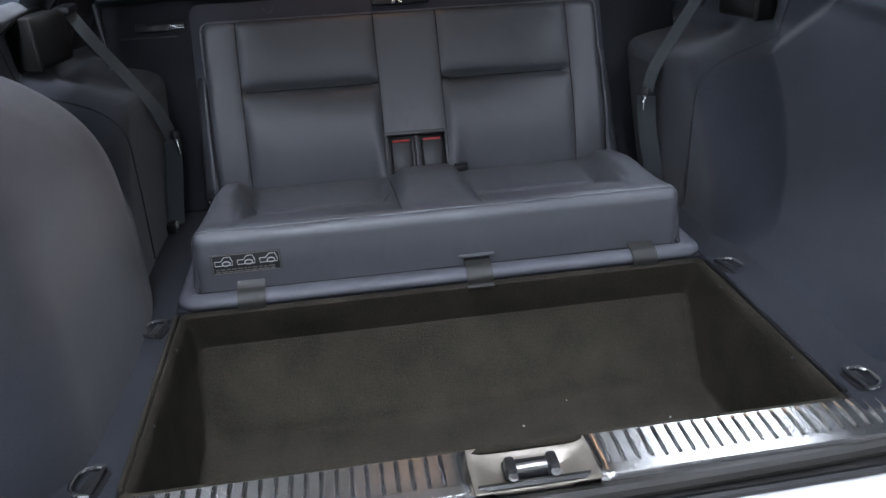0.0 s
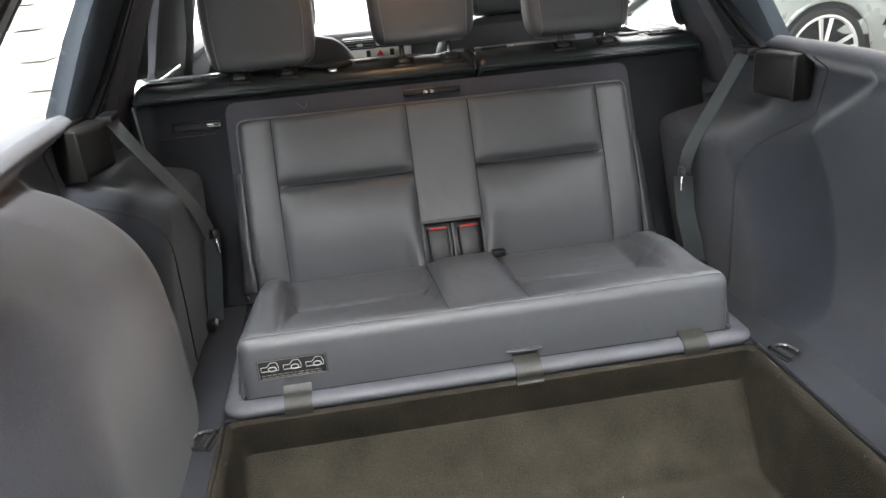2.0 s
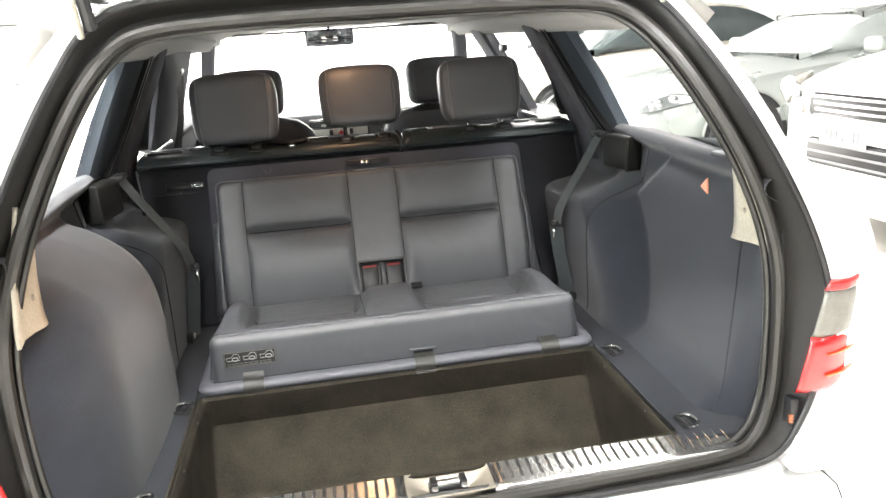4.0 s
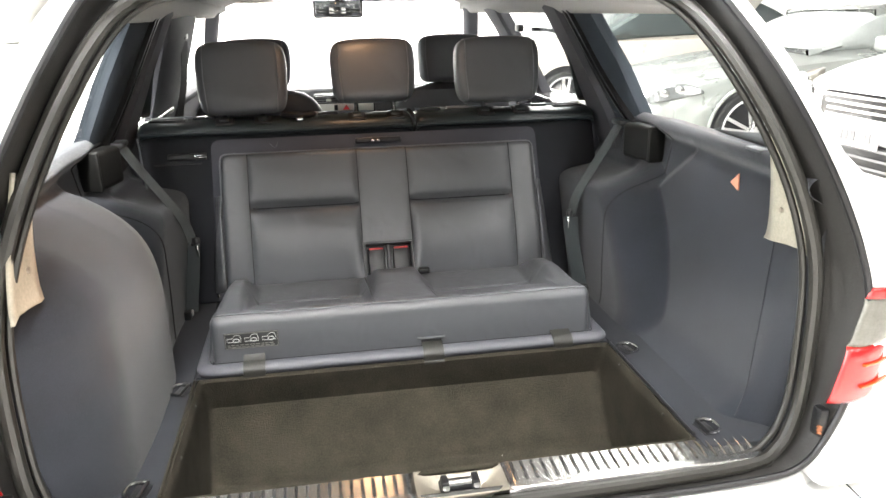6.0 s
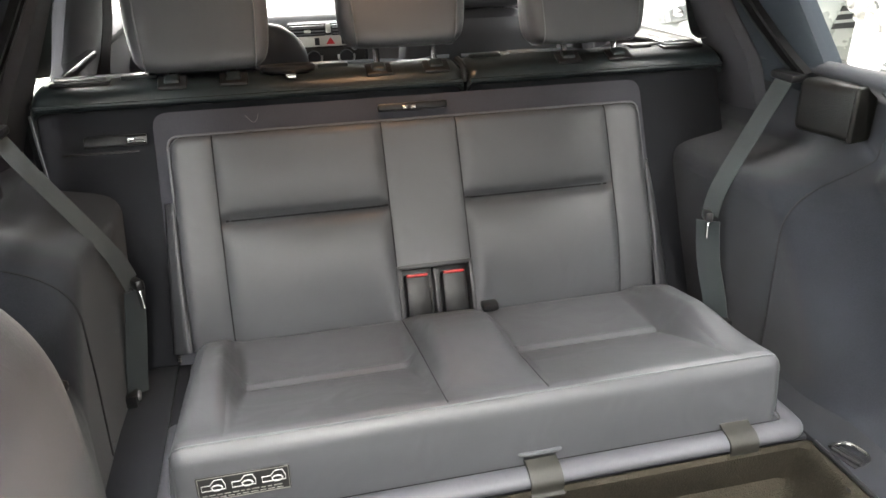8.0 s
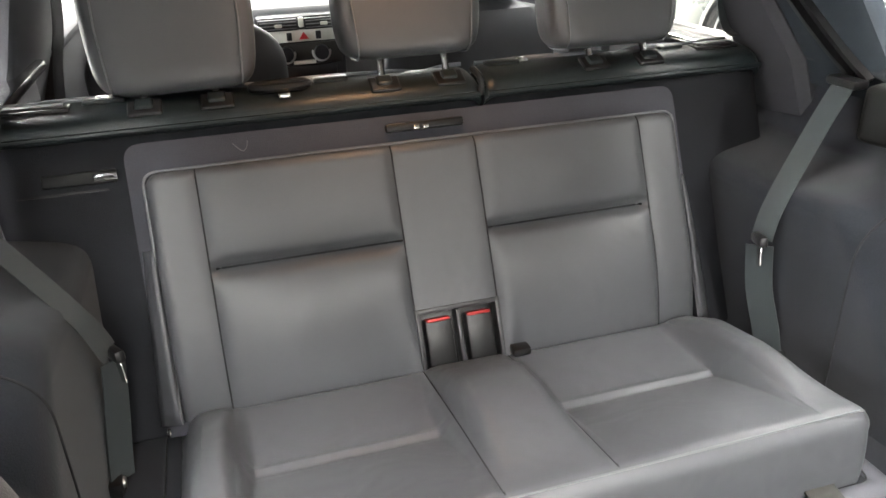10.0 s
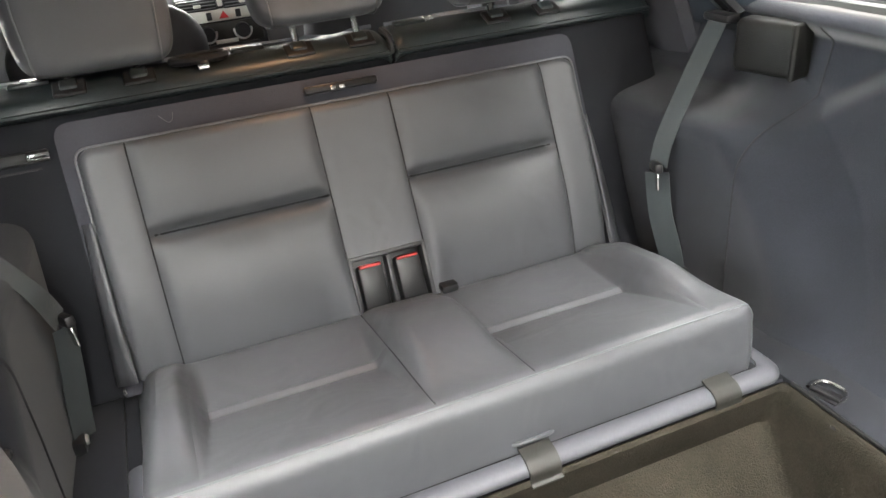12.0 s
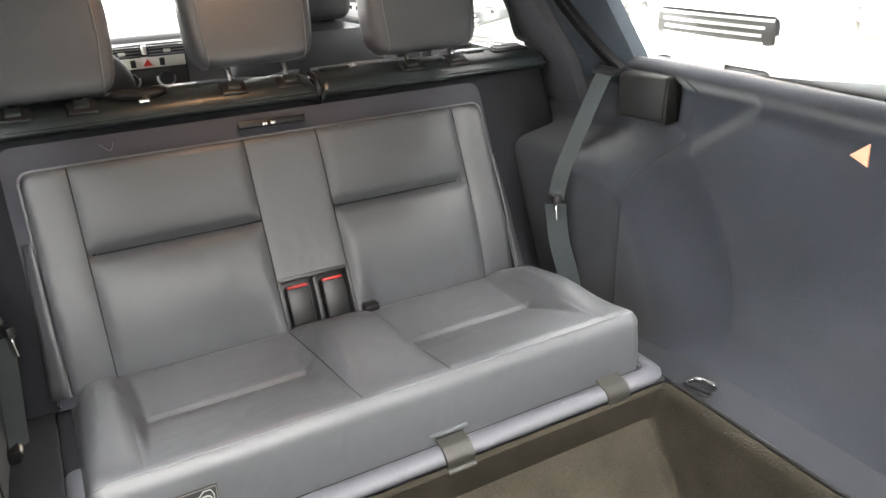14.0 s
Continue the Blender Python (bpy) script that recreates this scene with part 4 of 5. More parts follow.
def cushion_kind(u, v):
    if v < 0.385:
        return "front_panel"
    return "centre_panel" if abs(u) < 0.069 else ("seat_pad_a" if u < 0 else "seat_pad_b") if abs(u) < 0.352 else ("bolster_a" if u < 0 else "bolster_b")


for k, b in panels(us, vs, cushion_point, cushion_kind).items():
    bmesh.ops.recalc_face_normals(b, faces=b.faces)
    if sum(f.normal.z for f in b.faces) < 0 or (k == "front_panel" and sum(f.normal.y for f in b.faces) > 0):
        bmesh.ops.reverse_faces(b, faces=b.faces)
    part(k.rstrip("ab").rstrip("_"), b, VINYL, bench)
v_edge = vs[[i for i, v in enumerate(vs) if v > 0.385][0]]
part("front_seam", tube([Vector(cushion_point(u, v_edge)) + Vector((0, -0.0004, 0.0006)) for u in lin(-HW, HW, 90)], 0.0014, 6), VINYL_EDGE, bench)
for s in (-0.069, 0.069):
    part("seam", tube([Vector(cushion_point(s, v)) + Vector((0, 0, -0.0002)) for v in lin(0.40, 0.99, 60)], 0.0011, 6), SEAM, bench)
# padded lip that closes the well
lip_pts = rounded([(CX - 0.434, 0.74, 0.605), (CX - 0.434, 0.512, 0.607), (CX + 0.436, 0.512, 0.607), (CX + 0.436, 0.74, 0.605)], 0.018, 8)
part("lip", sweep(lip_pts, circle(0.0180, 16, 0.0125)), LIPVINYL, bench, "padded blue-grey lip along the seat front")
part("lip_joint", tube(rounded([(CX - 0.424, 0.70, 0.6175), (CX - 0.424, 0.5235, 0.6175), (CX + 0.425, 0.5235, 0.6175), (CX + 0.425, 0.70, 0.6175)], 0.018, 8), 0.0009, 6), SEAM, bench)
part("base_board", rbox((CX, 0.70, 0.607), (0.86, 0.36, 0.014), 0.004), BOARD, bench, "dark board under the cushion")
for x0, x1, z0 in ((-0.348, -0.303, 0.632), (0.326, 0.370, 0.626)):
    strap = spline([Vector(((x0 + x1) / 2, 0.5260, z0)), Vector(((x0 + x1) / 2, 0.516, 0.6225)), Vector(((x0 + x1) / 2, 0.503, 0.6195)), Vector(((x0 + x1) / 2, 0.4935, 0.610)), Vector(((x0 + x1) / 2, 0.4925, 0.596))], 6)
    part("hook", sweep(strap, band(x1 - x0, 0.003), up=(0, -1, 0.6)), OLIVE, bench, "olive-grey plastic hook over the lip")
xc = 0.055
strap = spline([Vector((xc, 0.5250, 0.6255)), Vector((xc, 0.516, 0.6240)), Vector((xc, 0.503, 0.6205)), Vector((xc, 0.4915, 0.610)), Vector((xc, 0.490, 0.596)), Vector((xc, 0.484, 0.592))], 6)
release = part("release_handle", sweep(strap, band(0.045, 0.004), up=(0, -1, 0.6)), OLIVE, bench, "olive-grey release handle at the seat front")
part("slot", rbox((xc, 0.5240, 0.6295), (0.046, 0.004, 0.0075), 0.0015), BLACK, release, "black slot in the vinyl")
part("slot_hood", sweep(spline([Vector((xc - 0.030, 0.5255, 0.6345)), Vector((xc - 0.02, 0.5225, 0.6355)), Vector((xc, 0.5215, 0.6360)), Vector((xc + 0.02, 0.5225, 0.6355)), Vector((xc + 0.030, 0.5255, 0.6345))], 6), circle(0.0032, 8)), VINYL, release)

for sx in (-0.437, 0.444):
    part("hinge_pin", lathe([(0.0, 0.006), (0.006, 0.004), (0.007, 0.0)], 12, Matrix.Translation((sx, 0.90, 0.632)) @ pose(0, 0, 0, 0, -90 if sx < 0 else 90, 0)), CHROME, bench, "bright hinge pin")

# instruction label
lab_c = Vector((-0.328, 0.5248, 0.666))
label = part("instruction_label", rbox(lab_c, (0.112, 0.002, 0.036), 0.0008), LABEL, bench, "black label with three pale car drawings and unreadable print")
bm = bmesh.new()
for dx, dz, w, h in ((0, 0.0165, 0.108, 0.001), (0, -0.0165, 0.108, 0.001), (-0.054, 0, 0.001, 0.034), (0.054, 0, 0.001, 0.034)):
    rbox(lab_c + Vector((dx, -0.0012, dz)), (w, 0.001, h), bm=bm)
part("border", bm, FAINT, label, "", False)
for k in range(3):
    bm = bmesh.new()
    ox = lab_c.x - 0.036 + 0.036 * k
    shape = [(-0.014, -0.004), (-0.014, 0.004), (-0.004, 0.004), (0.002, 0.011), (0.011, 0.011), (0.014, 0.003), (0.014, -0.004)]
    pts = [Vector((ox + x, lab_c.y - 0.0016, lab_c.z + 0.002 + z)) for x, z in shape]
    tube(pts, 0.0007, 5, True, bm, up=(0, 1, 0))
    tube([Vector((ox + 0.0065 * math.cos(a) + 0.004, lab_c.y - 0.0016, lab_c.z + 0.001 + 0.004 * math.sin(a))) for a in lin(0, 5.6, 9)], 0.0010, 5, True, bm, up=(0, 1, 0))
    part("car_drawing", bm, PRINT, label)
bm = bmesh.new()
rng = random.Random(3)
for row in range(2):
    x = -0.050
    while x < 0.046:
        w = rng.uniform(0.004, 0.010)
        rbox(lab_c + Vector((x + w / 2, -0.0012, -0.0095 - 0.0042 * row)), (w, 0.001, 0.0016), bm=bm)
        x += w + 0.0022
part("print_bars", bm, FAINT, label, "", False)

# backrest
UPV, NRM = Vector((0, 0.406, 0.914)), Vector((0, -0.914, 0.406))
BO = Vector((CX, 0.8935, 0.643))
BH = 0.362


def on_back(x, s, n):
    return BO + Vector((x, 0, 0)) + UPV * s + NRM * n


def back_point(u, v):
    X, over = max(min(u, 0.424), -0.424), max(abs(u) - 0.424, 0)
    s, over_top = min(v, BH), max(v - BH, 0)
    A, n = abs(X), 0.0
    pad = sstep(0.066, 0.085, A) * (1 - sstep(0.338, 0.354, A))
    crease = 0.213
    n += pad * (-0.016 * math.exp(-((s - crease) / 0.010) ** 2) - 0.006 * math.exp(-((s - crease) / 0.035) ** 2))
    n += pad * (0.005 * math.sin(math.pi * min(max(s / crease, 0), 1)) + 0.003 * math.sin(math.pi * min(max((s - crease) / (BH - crease), 0), 1)) + 0.002) + 0.003 * sstep(0.352, 0.38, A)
    n -= 0.022 * max(1 - s / 0.15, 0) ** 2 * sstep(0.070, 0.115, A)
    n -= 0.0025 * math.exp(-((A - 0.353) / 0.004) ** 2) + 0.0025 * math.exp(-((A - 0.067) / 0.004) ** 2)
    n += 0.0012 * noise.noise(Vector((X * 8, s * 8, 3)))
    e = min(0.424 - A, BH - s)
    if e < 0.018:
        k = 1 - e / 0.018
        n -= 0.018 * (1 - math.sqrt(max(1 - k * k, 0)))
    # round upper corners
    if over or over_top:
        n += (-0.030 - n) * min(max(over, over_top) / 0.05, 1)
    a, b = max(A - 0.398, 0), max(s - BH + 0.026, 0)
    if a and b:
        k = max(a, b) / math.hypot(a, b)
        X, s = math.copysign(0.398 + a * k, X), BH - 0.026 + b * k
    return on_back(X, s, n)


us = [-0.474, -0.45] + lin(-0.424, -0.402, 8) + lin(-0.395, -0.353, 6)[:-1] + lin(-0.353, -0.067, 34)[:-1] + lin(-0.067, 0.067, 14)[:-1] + lin(0.067, 0.353, 34)[:-1] + lin(0.353, 0.395, 6) + lin(0.402, 0.424, 8) + [0.45, 0.474]
vs = lin(0.0, 0.101, 14)[:-1] + lin(0.101, 0.175, 9)[:-1] + lin(0.175, 0.26, 26)[:-1] + lin(0.26, 0.34, 12)[:-1] + lin(0.34, BH, 8) + [BH + 0.025, BH + 0.05]


def back_kind(u, v):
    if v > BH or abs(u) > 0.424:
        return "shell"
    if abs(u) < 0.067:
        return None if (v < 0.101) else "centre_panel"
    if abs(u) < 0.353:
        return ("pad_a" if u < 0 else "pad_b")
    return "bolster_a" if u < 0 else "bolster_b"


backrest = None
for k, b in sorted(panels(us, vs, back_point, back_kind).items()):
    bmesh.ops.recalc_face_normals(b, faces=b.faces)
    if k != "shell" and sum(f.normal.y for f in b.faces) > 0:
        bmesh.ops.reverse_faces(b, faces=b.faces)
    part("back_" + k.rstrip("ab").rstrip("_"), b, VINYL, bench)
for s in (-0.353, -0.067, 0.067, 0.353):
    part("seam", tube([back_point(s, v) + NRM * 0.0003 for v in lin(0.10 if abs(s) < 0.1 else 0.0, BH - 0.004, 60)], 0.0013, 6, up=(1, 0, 0)), SEAM, bench)
for a, b in ((-0.345, -0.070), (0.070, 0.345)):
    part("crease_seam", tube([back_point(x, 0.213) + NRM * 0.0004 for x in lin(a, b, 50)], 0.0018, 6), SEAM, bench)
part("edge_piping", tube(rounded([on_back(-0.4245, 0.0, -0.012), on_back(-0.4245, BH, -0.012), on_back(0.4245, BH, -0.012), on_back(0.4245, 0.0, -0.012)], 0.02, 6), 0.002, 6), VINYL_EDGE, bench)
for s in (1, -1):
    bm = grid(4, 12, lambda u, v: on_back(s * (0.4255 + (0.014 + 0.014 * (1 - v)) * u), 0.252 * v, -0.010 - 0.020 * u + 0.004 * math.sin(math.pi * v)))
    bmesh.ops.recalc_face_normals(bm, faces=bm.faces)
    solid(part("side_shield", bm, VINYL, bench, "grey vinyl shield on the backrest side"), 0.006, 0.0)
rot_back = Matrix((Vector((1, 0, 0)), UPV, NRM)).transposed()


def back_box(x0, x1, s0, s1, n0, n1, r=0.003, bm=None):
    return rbox(on_back((x0 + x1) / 2, (s0 + s1) / 2, (n0 + n1) / 2), (x1 - x0, s1 - s0, n1 - n0), r, turn=rot_back, bm=bm)


def board_mesh(x0, x1, s0, s1, n0, n1):
    rim = rounded([Vector((x0, 0, s0)), Vector((x0, 0, s1)), Vector((x1, 0, s1)), Vector((x1, 0, s0))], 0.026, 8)
    bm = prism([(p[0], p[2]) for p in rim], n0, n1)
    for v in bm.verts:
        v.co = on_back(v.co.x, v.co.z, v.co.y)
    bmesh.ops.recalc_face_normals(bm, faces=bm.faces)
    return bm


board = part("back_board", board_mesh(-0.447, 0.443, -0.02, 0.407, -0.037, -0.031), SEATBOARD, bench, "dark carpeted board behind the backrest")
# buckle box in the middle
pocket = part("buckle_pocket", back_box(-0.067, 0.067, -0.004, 0.102, -0.030, -0.024), BLACK, bench, "black pocket with two belt buckles")
for args in ((-0.068, -0.061, 0.0, 0.103), (0.061, 0.068, 0.0, 0.103), (-0.068, 0.068, 0.0965, 0.104)):
    part("pocket_rim", back_box(*args, -0.024, 0.003, 0.0015), POCKET, pocket)
part("pocket_divider", back_box(-0.004, 0.004, 0.0, 0.095, -0.024, 0.001, 0.002), POCKET, pocket)
for xb in (-0.033, 0.033):
    buckle = part("buckle", back_box(xb - 0.022, xb + 0.022, 0.005, 0.086, -0.024, 0.000, 0.005), BLACK, pocket, "black belt buckle with a red release button")
    part("release_button", back_box(xb - 0.019, xb + 0.019, 0.0815, 0.0870, -0.014, 0.0015, 0.002), BUTTON, buckle, "red release button")
part("buckle_stalk", rbox((0.093, 0.888, 0.664), (0.030, 0.022, 0.014), 0.004), BLACK, bench, "small black catch beside the pocket")
# release bar at the board's head
bar = part("latch_bar", back_box(-0.066, 0.060, 0.380, 0.393, -0.031, -0.018, 0.004), BLACK, bench, "black latch bar with bright studs")
for xs in (-0.018, -0.003):
    part("stud", back_box(xs - 0.005, xs + 0.005, 0.380, 0.387, -0.020, -0.0155, 0.002), CHROME, bar)
part("scratch", tube(spline([on_back(-0.295, 0.392, -0.0305), on_back(-0.283, 0.380, -0.0305), on_back(-0.276, 0.384, -0.0305), on_back(-0.273, 0.394, -0.0305)], 5), 0.0005, 5), VINYL_EDGE, board)

# ---- second-row bench seen from behind ----
row2 = thing("rear_bench", "split rear bench with a dark carpeted back and three headrests", "bench seat", (0, 1.2, 0.6))


def bench_y(z):
    return 1.110 + 0.43 * (z - 1.02)


RB_ROT = Euler((-math.atan(0.43), 0, 0)).to_matrix()
for x0, x1 in ((-0.625, 0.103), (0.109, 0.628)):
    b = rbox(((x0 + x1) / 2, bench_y(0.80) + 0.035, 0.80), (x1 - x0, 0.07, 0.46), 0.012, turn=RB_ROT)
    part("carpet_back", b, BOARD, row2, "dark blue-black carpeted back panel")
    sec = [Vector((0, *q)) for q in ((1.094, 1.012), (1.086, 1.020), (1.088, 1.030), (1.096, 1.040), (1.112, 1.047), (1.135, 1.051), (1.158, 1.052), (1.174, 1.048), (1.180, 1.034), (1.176, 1.0))]
    sec = [(q.y, q.z) for q in spline(sec, 3)]
    def cap(u, v, x0=x0, x1=x1):
        y, z = sec[round(v * (len(sec) - 1))]
        x = x0 + (x1 - x0) * u
        e = min(x - x0, x1 - x)
        wave = 0.004 * math.sin(x * 34) * sstep(0.03, 0.06, e)
        k = max(1 - e / 0.02, 0)
        return (x, y + (wave if y > 1.12 else 0) + 0.006 * k * k * (1 if y < 1.13 else -1), z - 0.012 * k * k)
    b = grid(90, len(sec), cap)
    bmesh.ops.recalc_face_normals(b, faces=b.faces)
    c = part("top_cap", b, GREENBLACK, row2, "dark green-black moulded cap along the bench top")
    part("cap_bead", tube([Vector((x, 1.0870, 1.0215)) for x in (x0 + 0.005, x1 - 0.005)], 0.0045, 8), GREENBLACK, c)
    b2 = rbox(((x0 + x1) / 2, 1.235, 0.80), (x1 - x0 - 0.02, 0.10, 0.40), 0.04, 3, turn=RB_ROT)
    part("cushioned_back", b2, VINYL, row2, "grey vinyl front of the bench back")
for x0, x1 in ((-0.60, -0.505), (0.515, 0.600)):
    slot = part("belt_slot", rbox(((x0 + x1) / 2, 1.137, 1.0505), (x1 - x0, 0.030, 0.008), 0.003), BLACK, row2, "black belt slot in the cap")
    part("slot_cover", rbox(((x0 + x1) / 2, 1.139, 1.0550), (x1 - x0 - 0.014, 0.018, 0.006), 0.002), VINYL, slot)
for x0, x1, mm in ((-0.475, -0.445, CHROME), (-0.49, -0.43, GREENBLACK), (0.455, 0.50, GREENBLACK), (0.13, 0.19, GREENBLACK), (0.19, 0.21, CHROME), (-0.155, -0.10, GREENBLACK)):
    part("cap_insert", rbox(((x0 + x1) / 2, 1.152 if mm is GREENBLACK else 1.162, 1.0525), (x1 - x0, 0.022, 0.010), 0.004), mm, row2, "moulded insert in the cap")
# thin pale tubes paint the backlit glint along the cap's rear edge
for x0, x1 in ((-0.60, 0.095), (0.118, 0.61)):
    pts = [Vector((x, 1.172 + 0.004 * math.sin(x * 34), 1.0530 - 0.007 * max(math.sin(x * 17.7 + 1.1), 0) ** 6)) for x in lin(x0, x1, 70)]
    part("cap_edge_glint", tube(pts, 0.0038, 8), EDGE_GLINT, row2, "glossy rim along the cap")
# oval belt guide with a bright tongue
guide = part("belt_guide", sweep([Vector((-0.208 + 0.042 * math.cos(a), 1.128 + 0.016 * math.sin(a), 1.0565)) for a in lin(0, 2 * math.pi * 23 / 24, 24)], circle(0.007, 8), True), BLACK, row2, "black oval belt guide with a bright tongue")
part("guide_floor", rbox((-0.208, 1.128, 1.0515), (0.07, 0.024, 0.008), 0.003), BLACK, guide)
part("tongue", rbox((-0.205, 1.102, 1.0480), (0.018, 0.014, 0.008), 0.002), CHROME, guide)
handle = part("release_handle", rbox((-0.505, bench_y(0.962) - 0.004, 0.962), (0.10, 0.008, 0.018), 0.003, turn=RB_ROT), BLACK, row2, "black release recess with a bright plate")
part("plate", rbox((-0.470, bench_y(0.963) - 0.010, 0.963), (0.032, 0.004, 0.010), 0.001, turn=RB_ROT), POST, handle)
part("plate_print", rbox((-0.470, bench_y(0.963) - 0.0125, 0.963), (0.022, 0.001, 0.003), turn=RB_ROT), BLACK, handle)
part("groove", rbox((-0.53, bench_y(0.944) - 0.002, 0.944), (0.12, 0.004, 0.003), turn=RB_ROT), BLACK, row2)
part("split_hook", tube(spline([Vector((0.094, 1.110, 1.058)), Vector((0.100, 1.094, 1.050)), Vector((0.104, 1.092, 1.034)), Vector((0.103, 1.094, 1.020))], 6), 0.006, 8), BLACK, row2, "black catch in the split of the caps")


def headrest(name, c, w, h, d, posts, lean, parent, label):
    """A padded head restraint: crowned cover with piped side panels on two posts."""
    cx, cy, cz = c

    def pt(u, v):
        a, b = 2 * math.pi * u, math.pi * (v - 0.5)
        def pw(q, e):
            return math.copysign(abs(q) ** e, q)
        ca, sa, cb, sb = math.cos(a), math.sin(a), math.cos(b), math.sin(b)
        x, y, z = pw(ca, 0.30) * pw(cb, 0.28), pw(sa, 0.62) * pw(cb, 0.5), pw(sb, 0.34)
        taper = 1 - 0.07 * (z < 0) * abs(z) - 0.03 * (z > 0) * z * z
        p = Vector((x * w / 2 * taper, y * d / 2 * (1 - 0.12 * z), z * h / 2 + 0.006 * (1 - x * x) * (z > 0)))
        p.rotate(Euler((radians(lean), 0, 0)))
        return p + Vector((cx, cy, cz))

    hr = part(name, grid(120, 60, pt, closed=True), VINYL, parent, label)
    for s in (-1, 1):
        ring_pts = []
        for a in lin(0, 2 * math.pi * 35 / 36, 36):
            y, z = math.copysign(abs(math.sin(a)) ** 0.62, math.sin(a)), math.copysign(abs(math.cos(a)) ** 0.36, math.cos(a))
            taper = 1 - 0.07 * (z < 0) * abs(z) - 0.03 * (z > 0) * z * z
            p = Vector((s * w / 2 * 0.80 * taper, y * d / 2 * 0.985 * (1 - 0.12 * z), z * h / 2 * 0.995))
            p.rotate(Euler((radians(lean), 0, 0)))
            ring_pts.append(p + Vector((cx, cy, cz)))
        part("piping", tube(ring_pts, 0.0013, 5, True, up=(1, 0.01, 0)), VINYL_EDGE, hr)
    for px in posts:
        part("post", tube([Vector((px, 1.114, 1.030)), Vector((px, cy - 0.022, cz - h / 2 + 0.035))], 0.0058, 10), POST, hr, "dark steel post")
        seat_m = Euler((radians(24), 0, 0)).to_matrix()
        collar = part("post_collar", rbox((px, 1.108, 1.0475), (0.048, 0.034, 0.007), 0.0035, 3, seat_m), BLACK, hr, "black rounded post collar")
        part("collar_boss", rbox((px, 1.110, 1.0520), (0.026, 0.022, 0.010), 0.0045, 3, seat_m), GREENBLACK, collar)
    return hr


headrest("headrest", (-0.352, 1.172, 1.150), 0.242, 0.192, 0.105, (-0.403, -0.302), -8, row2, "grey vinyl headrest")
headrest("headrest", (0.003, 1.170, 1.160), 0.236, 0.168, 0.11, (-0.050, 0.055), -8, row2, "grey vinyl headrest lit warm by the courtesy lamp")
headrest("headrest", (0.356, 1.170, 1.153), 0.244, 0.178, 0.105, (0.310, 0.412), -8, row2, "grey vinyl headrest")

# ---- front seats and dashboard ----
for sx in (-0.36, 0.345):
    fs = thing("car_seat", "grey vinyl front seat seen from behind", "car seat", (sx, 1.9, 0.5), "front seats")

    def fback(u, v):
        a = 2 * math.pi * u
        x = math.copysign(abs(math.cos(a)) ** 0.45, math.cos(a))
        y = math.copysign(abs(math.sin(a)) ** 0.7, math.sin(a))
        z = 0.45 + 0.615 * v
        k = math.sqrt(max(1 - max((v - 0.80) / 0.20, 0) ** 2.2, 0))
        return (sx + x * 0.24 * (1 - 0.06 * v) * (0.35 + 0.65 * k if v > 0.8 else 1), 1.90 - 0.16 * (v - 0.5) + y * 0.065 * (0.15 + 0.85 * k), z)
    b = grid(40, 30, fback, closed=True)
    bmesh.ops.holes_fill(b, edges=[e for e in b.edges if e.is_boundary], sides=0)
    bmesh.ops.recalc_face_normals(b, faces=b.faces)
    part("backrest", b, VINYL, fs, "grey vinyl backrest")
    hr = headrest("headrest", (sx, 1.83, 1.148), 0.25, 0.165, 0.10, (), -6, fs, "dark grey headrest")
    for px in (sx - 0.05, sx + 0.05):
        part("post", tube([Vector((px, 1.83, 1.04)), Vector((px, 1.83, 1.10))], 0.006, 8), CHROME, hr)
        part("post_collar", rbox((px, 1.83, 1.062), (0.03, 0.03, 0.012), 0.004), BLACK, hr)

dash = thing("dashboard", "grey dashboard with vents, pale switch panel and walnut console", "dashboard", (0, 2.5, 0.6))
part("top_pad", rbox((0, 2.75, 0.965), (1.26, 0.62, 0.07), 0.03, 3), DASH, dash, "grey padded dashboard top")
part("fascia", rbox((0, 2.54, 0.80), (1.26, 0.16, 0.30), 0.03, 3), DASH, dash)
stack = part("centre_console", rbox((-0.03, 2.44, 0.80), (0.27, 0.10, 0.36), 0.012), BLACK, dash, "black centre console stack")
for k, vx in enumerate((-0.10, 0.04)):
    vent = part("vent", rbox((vx, 2.387, 0.955), (0.12, 0.02, 0.035), 0.004), BLACK, stack, "black air vent")
    for q in range(3):
        part("slat", rbox((vx, 2.375, 0.945 + 0.010 * q), (0.112, 0.006, 0.0025)), DASH, vent)
    part("vent_wheel", rbox((vx, 2.372, 0.955), (0.022, 0.008, 0.010), 0.002), PANEL_CREAM, vent)
part("vent_knob", rbox((-0.03, 2.378, 0.962), (0.016, 0.014, 0.03), 0.004), PANEL_CREAM, stack)
panel = part("switch_panel", rbox((-0.03, 2.384, 0.921), (0.25, 0.012, 0.036), 0.003), PANEL_CREAM, stack, "pale switch panel with a red warning triangle button")
for vx in (-0.07, 0.02):
    part("switch", rbox((vx, 2.375, 0.921), (0.016, 0.010, 0.024), 0.002), BLACK, panel)
bm = prism([(-0.040, 0.911), (-0.010, 0.911), (-0.025, 0.933)], 2.372, 2.378)
part("warning_triangle", bm, BUTTON, panel, "red triangle button")
heater = part("heater_panel", rbox((-0.03, 2.385, 0.865), (0.24, 0.012, 0.065), 0.003), OLIVE, stack, "heater panel with two round knobs")
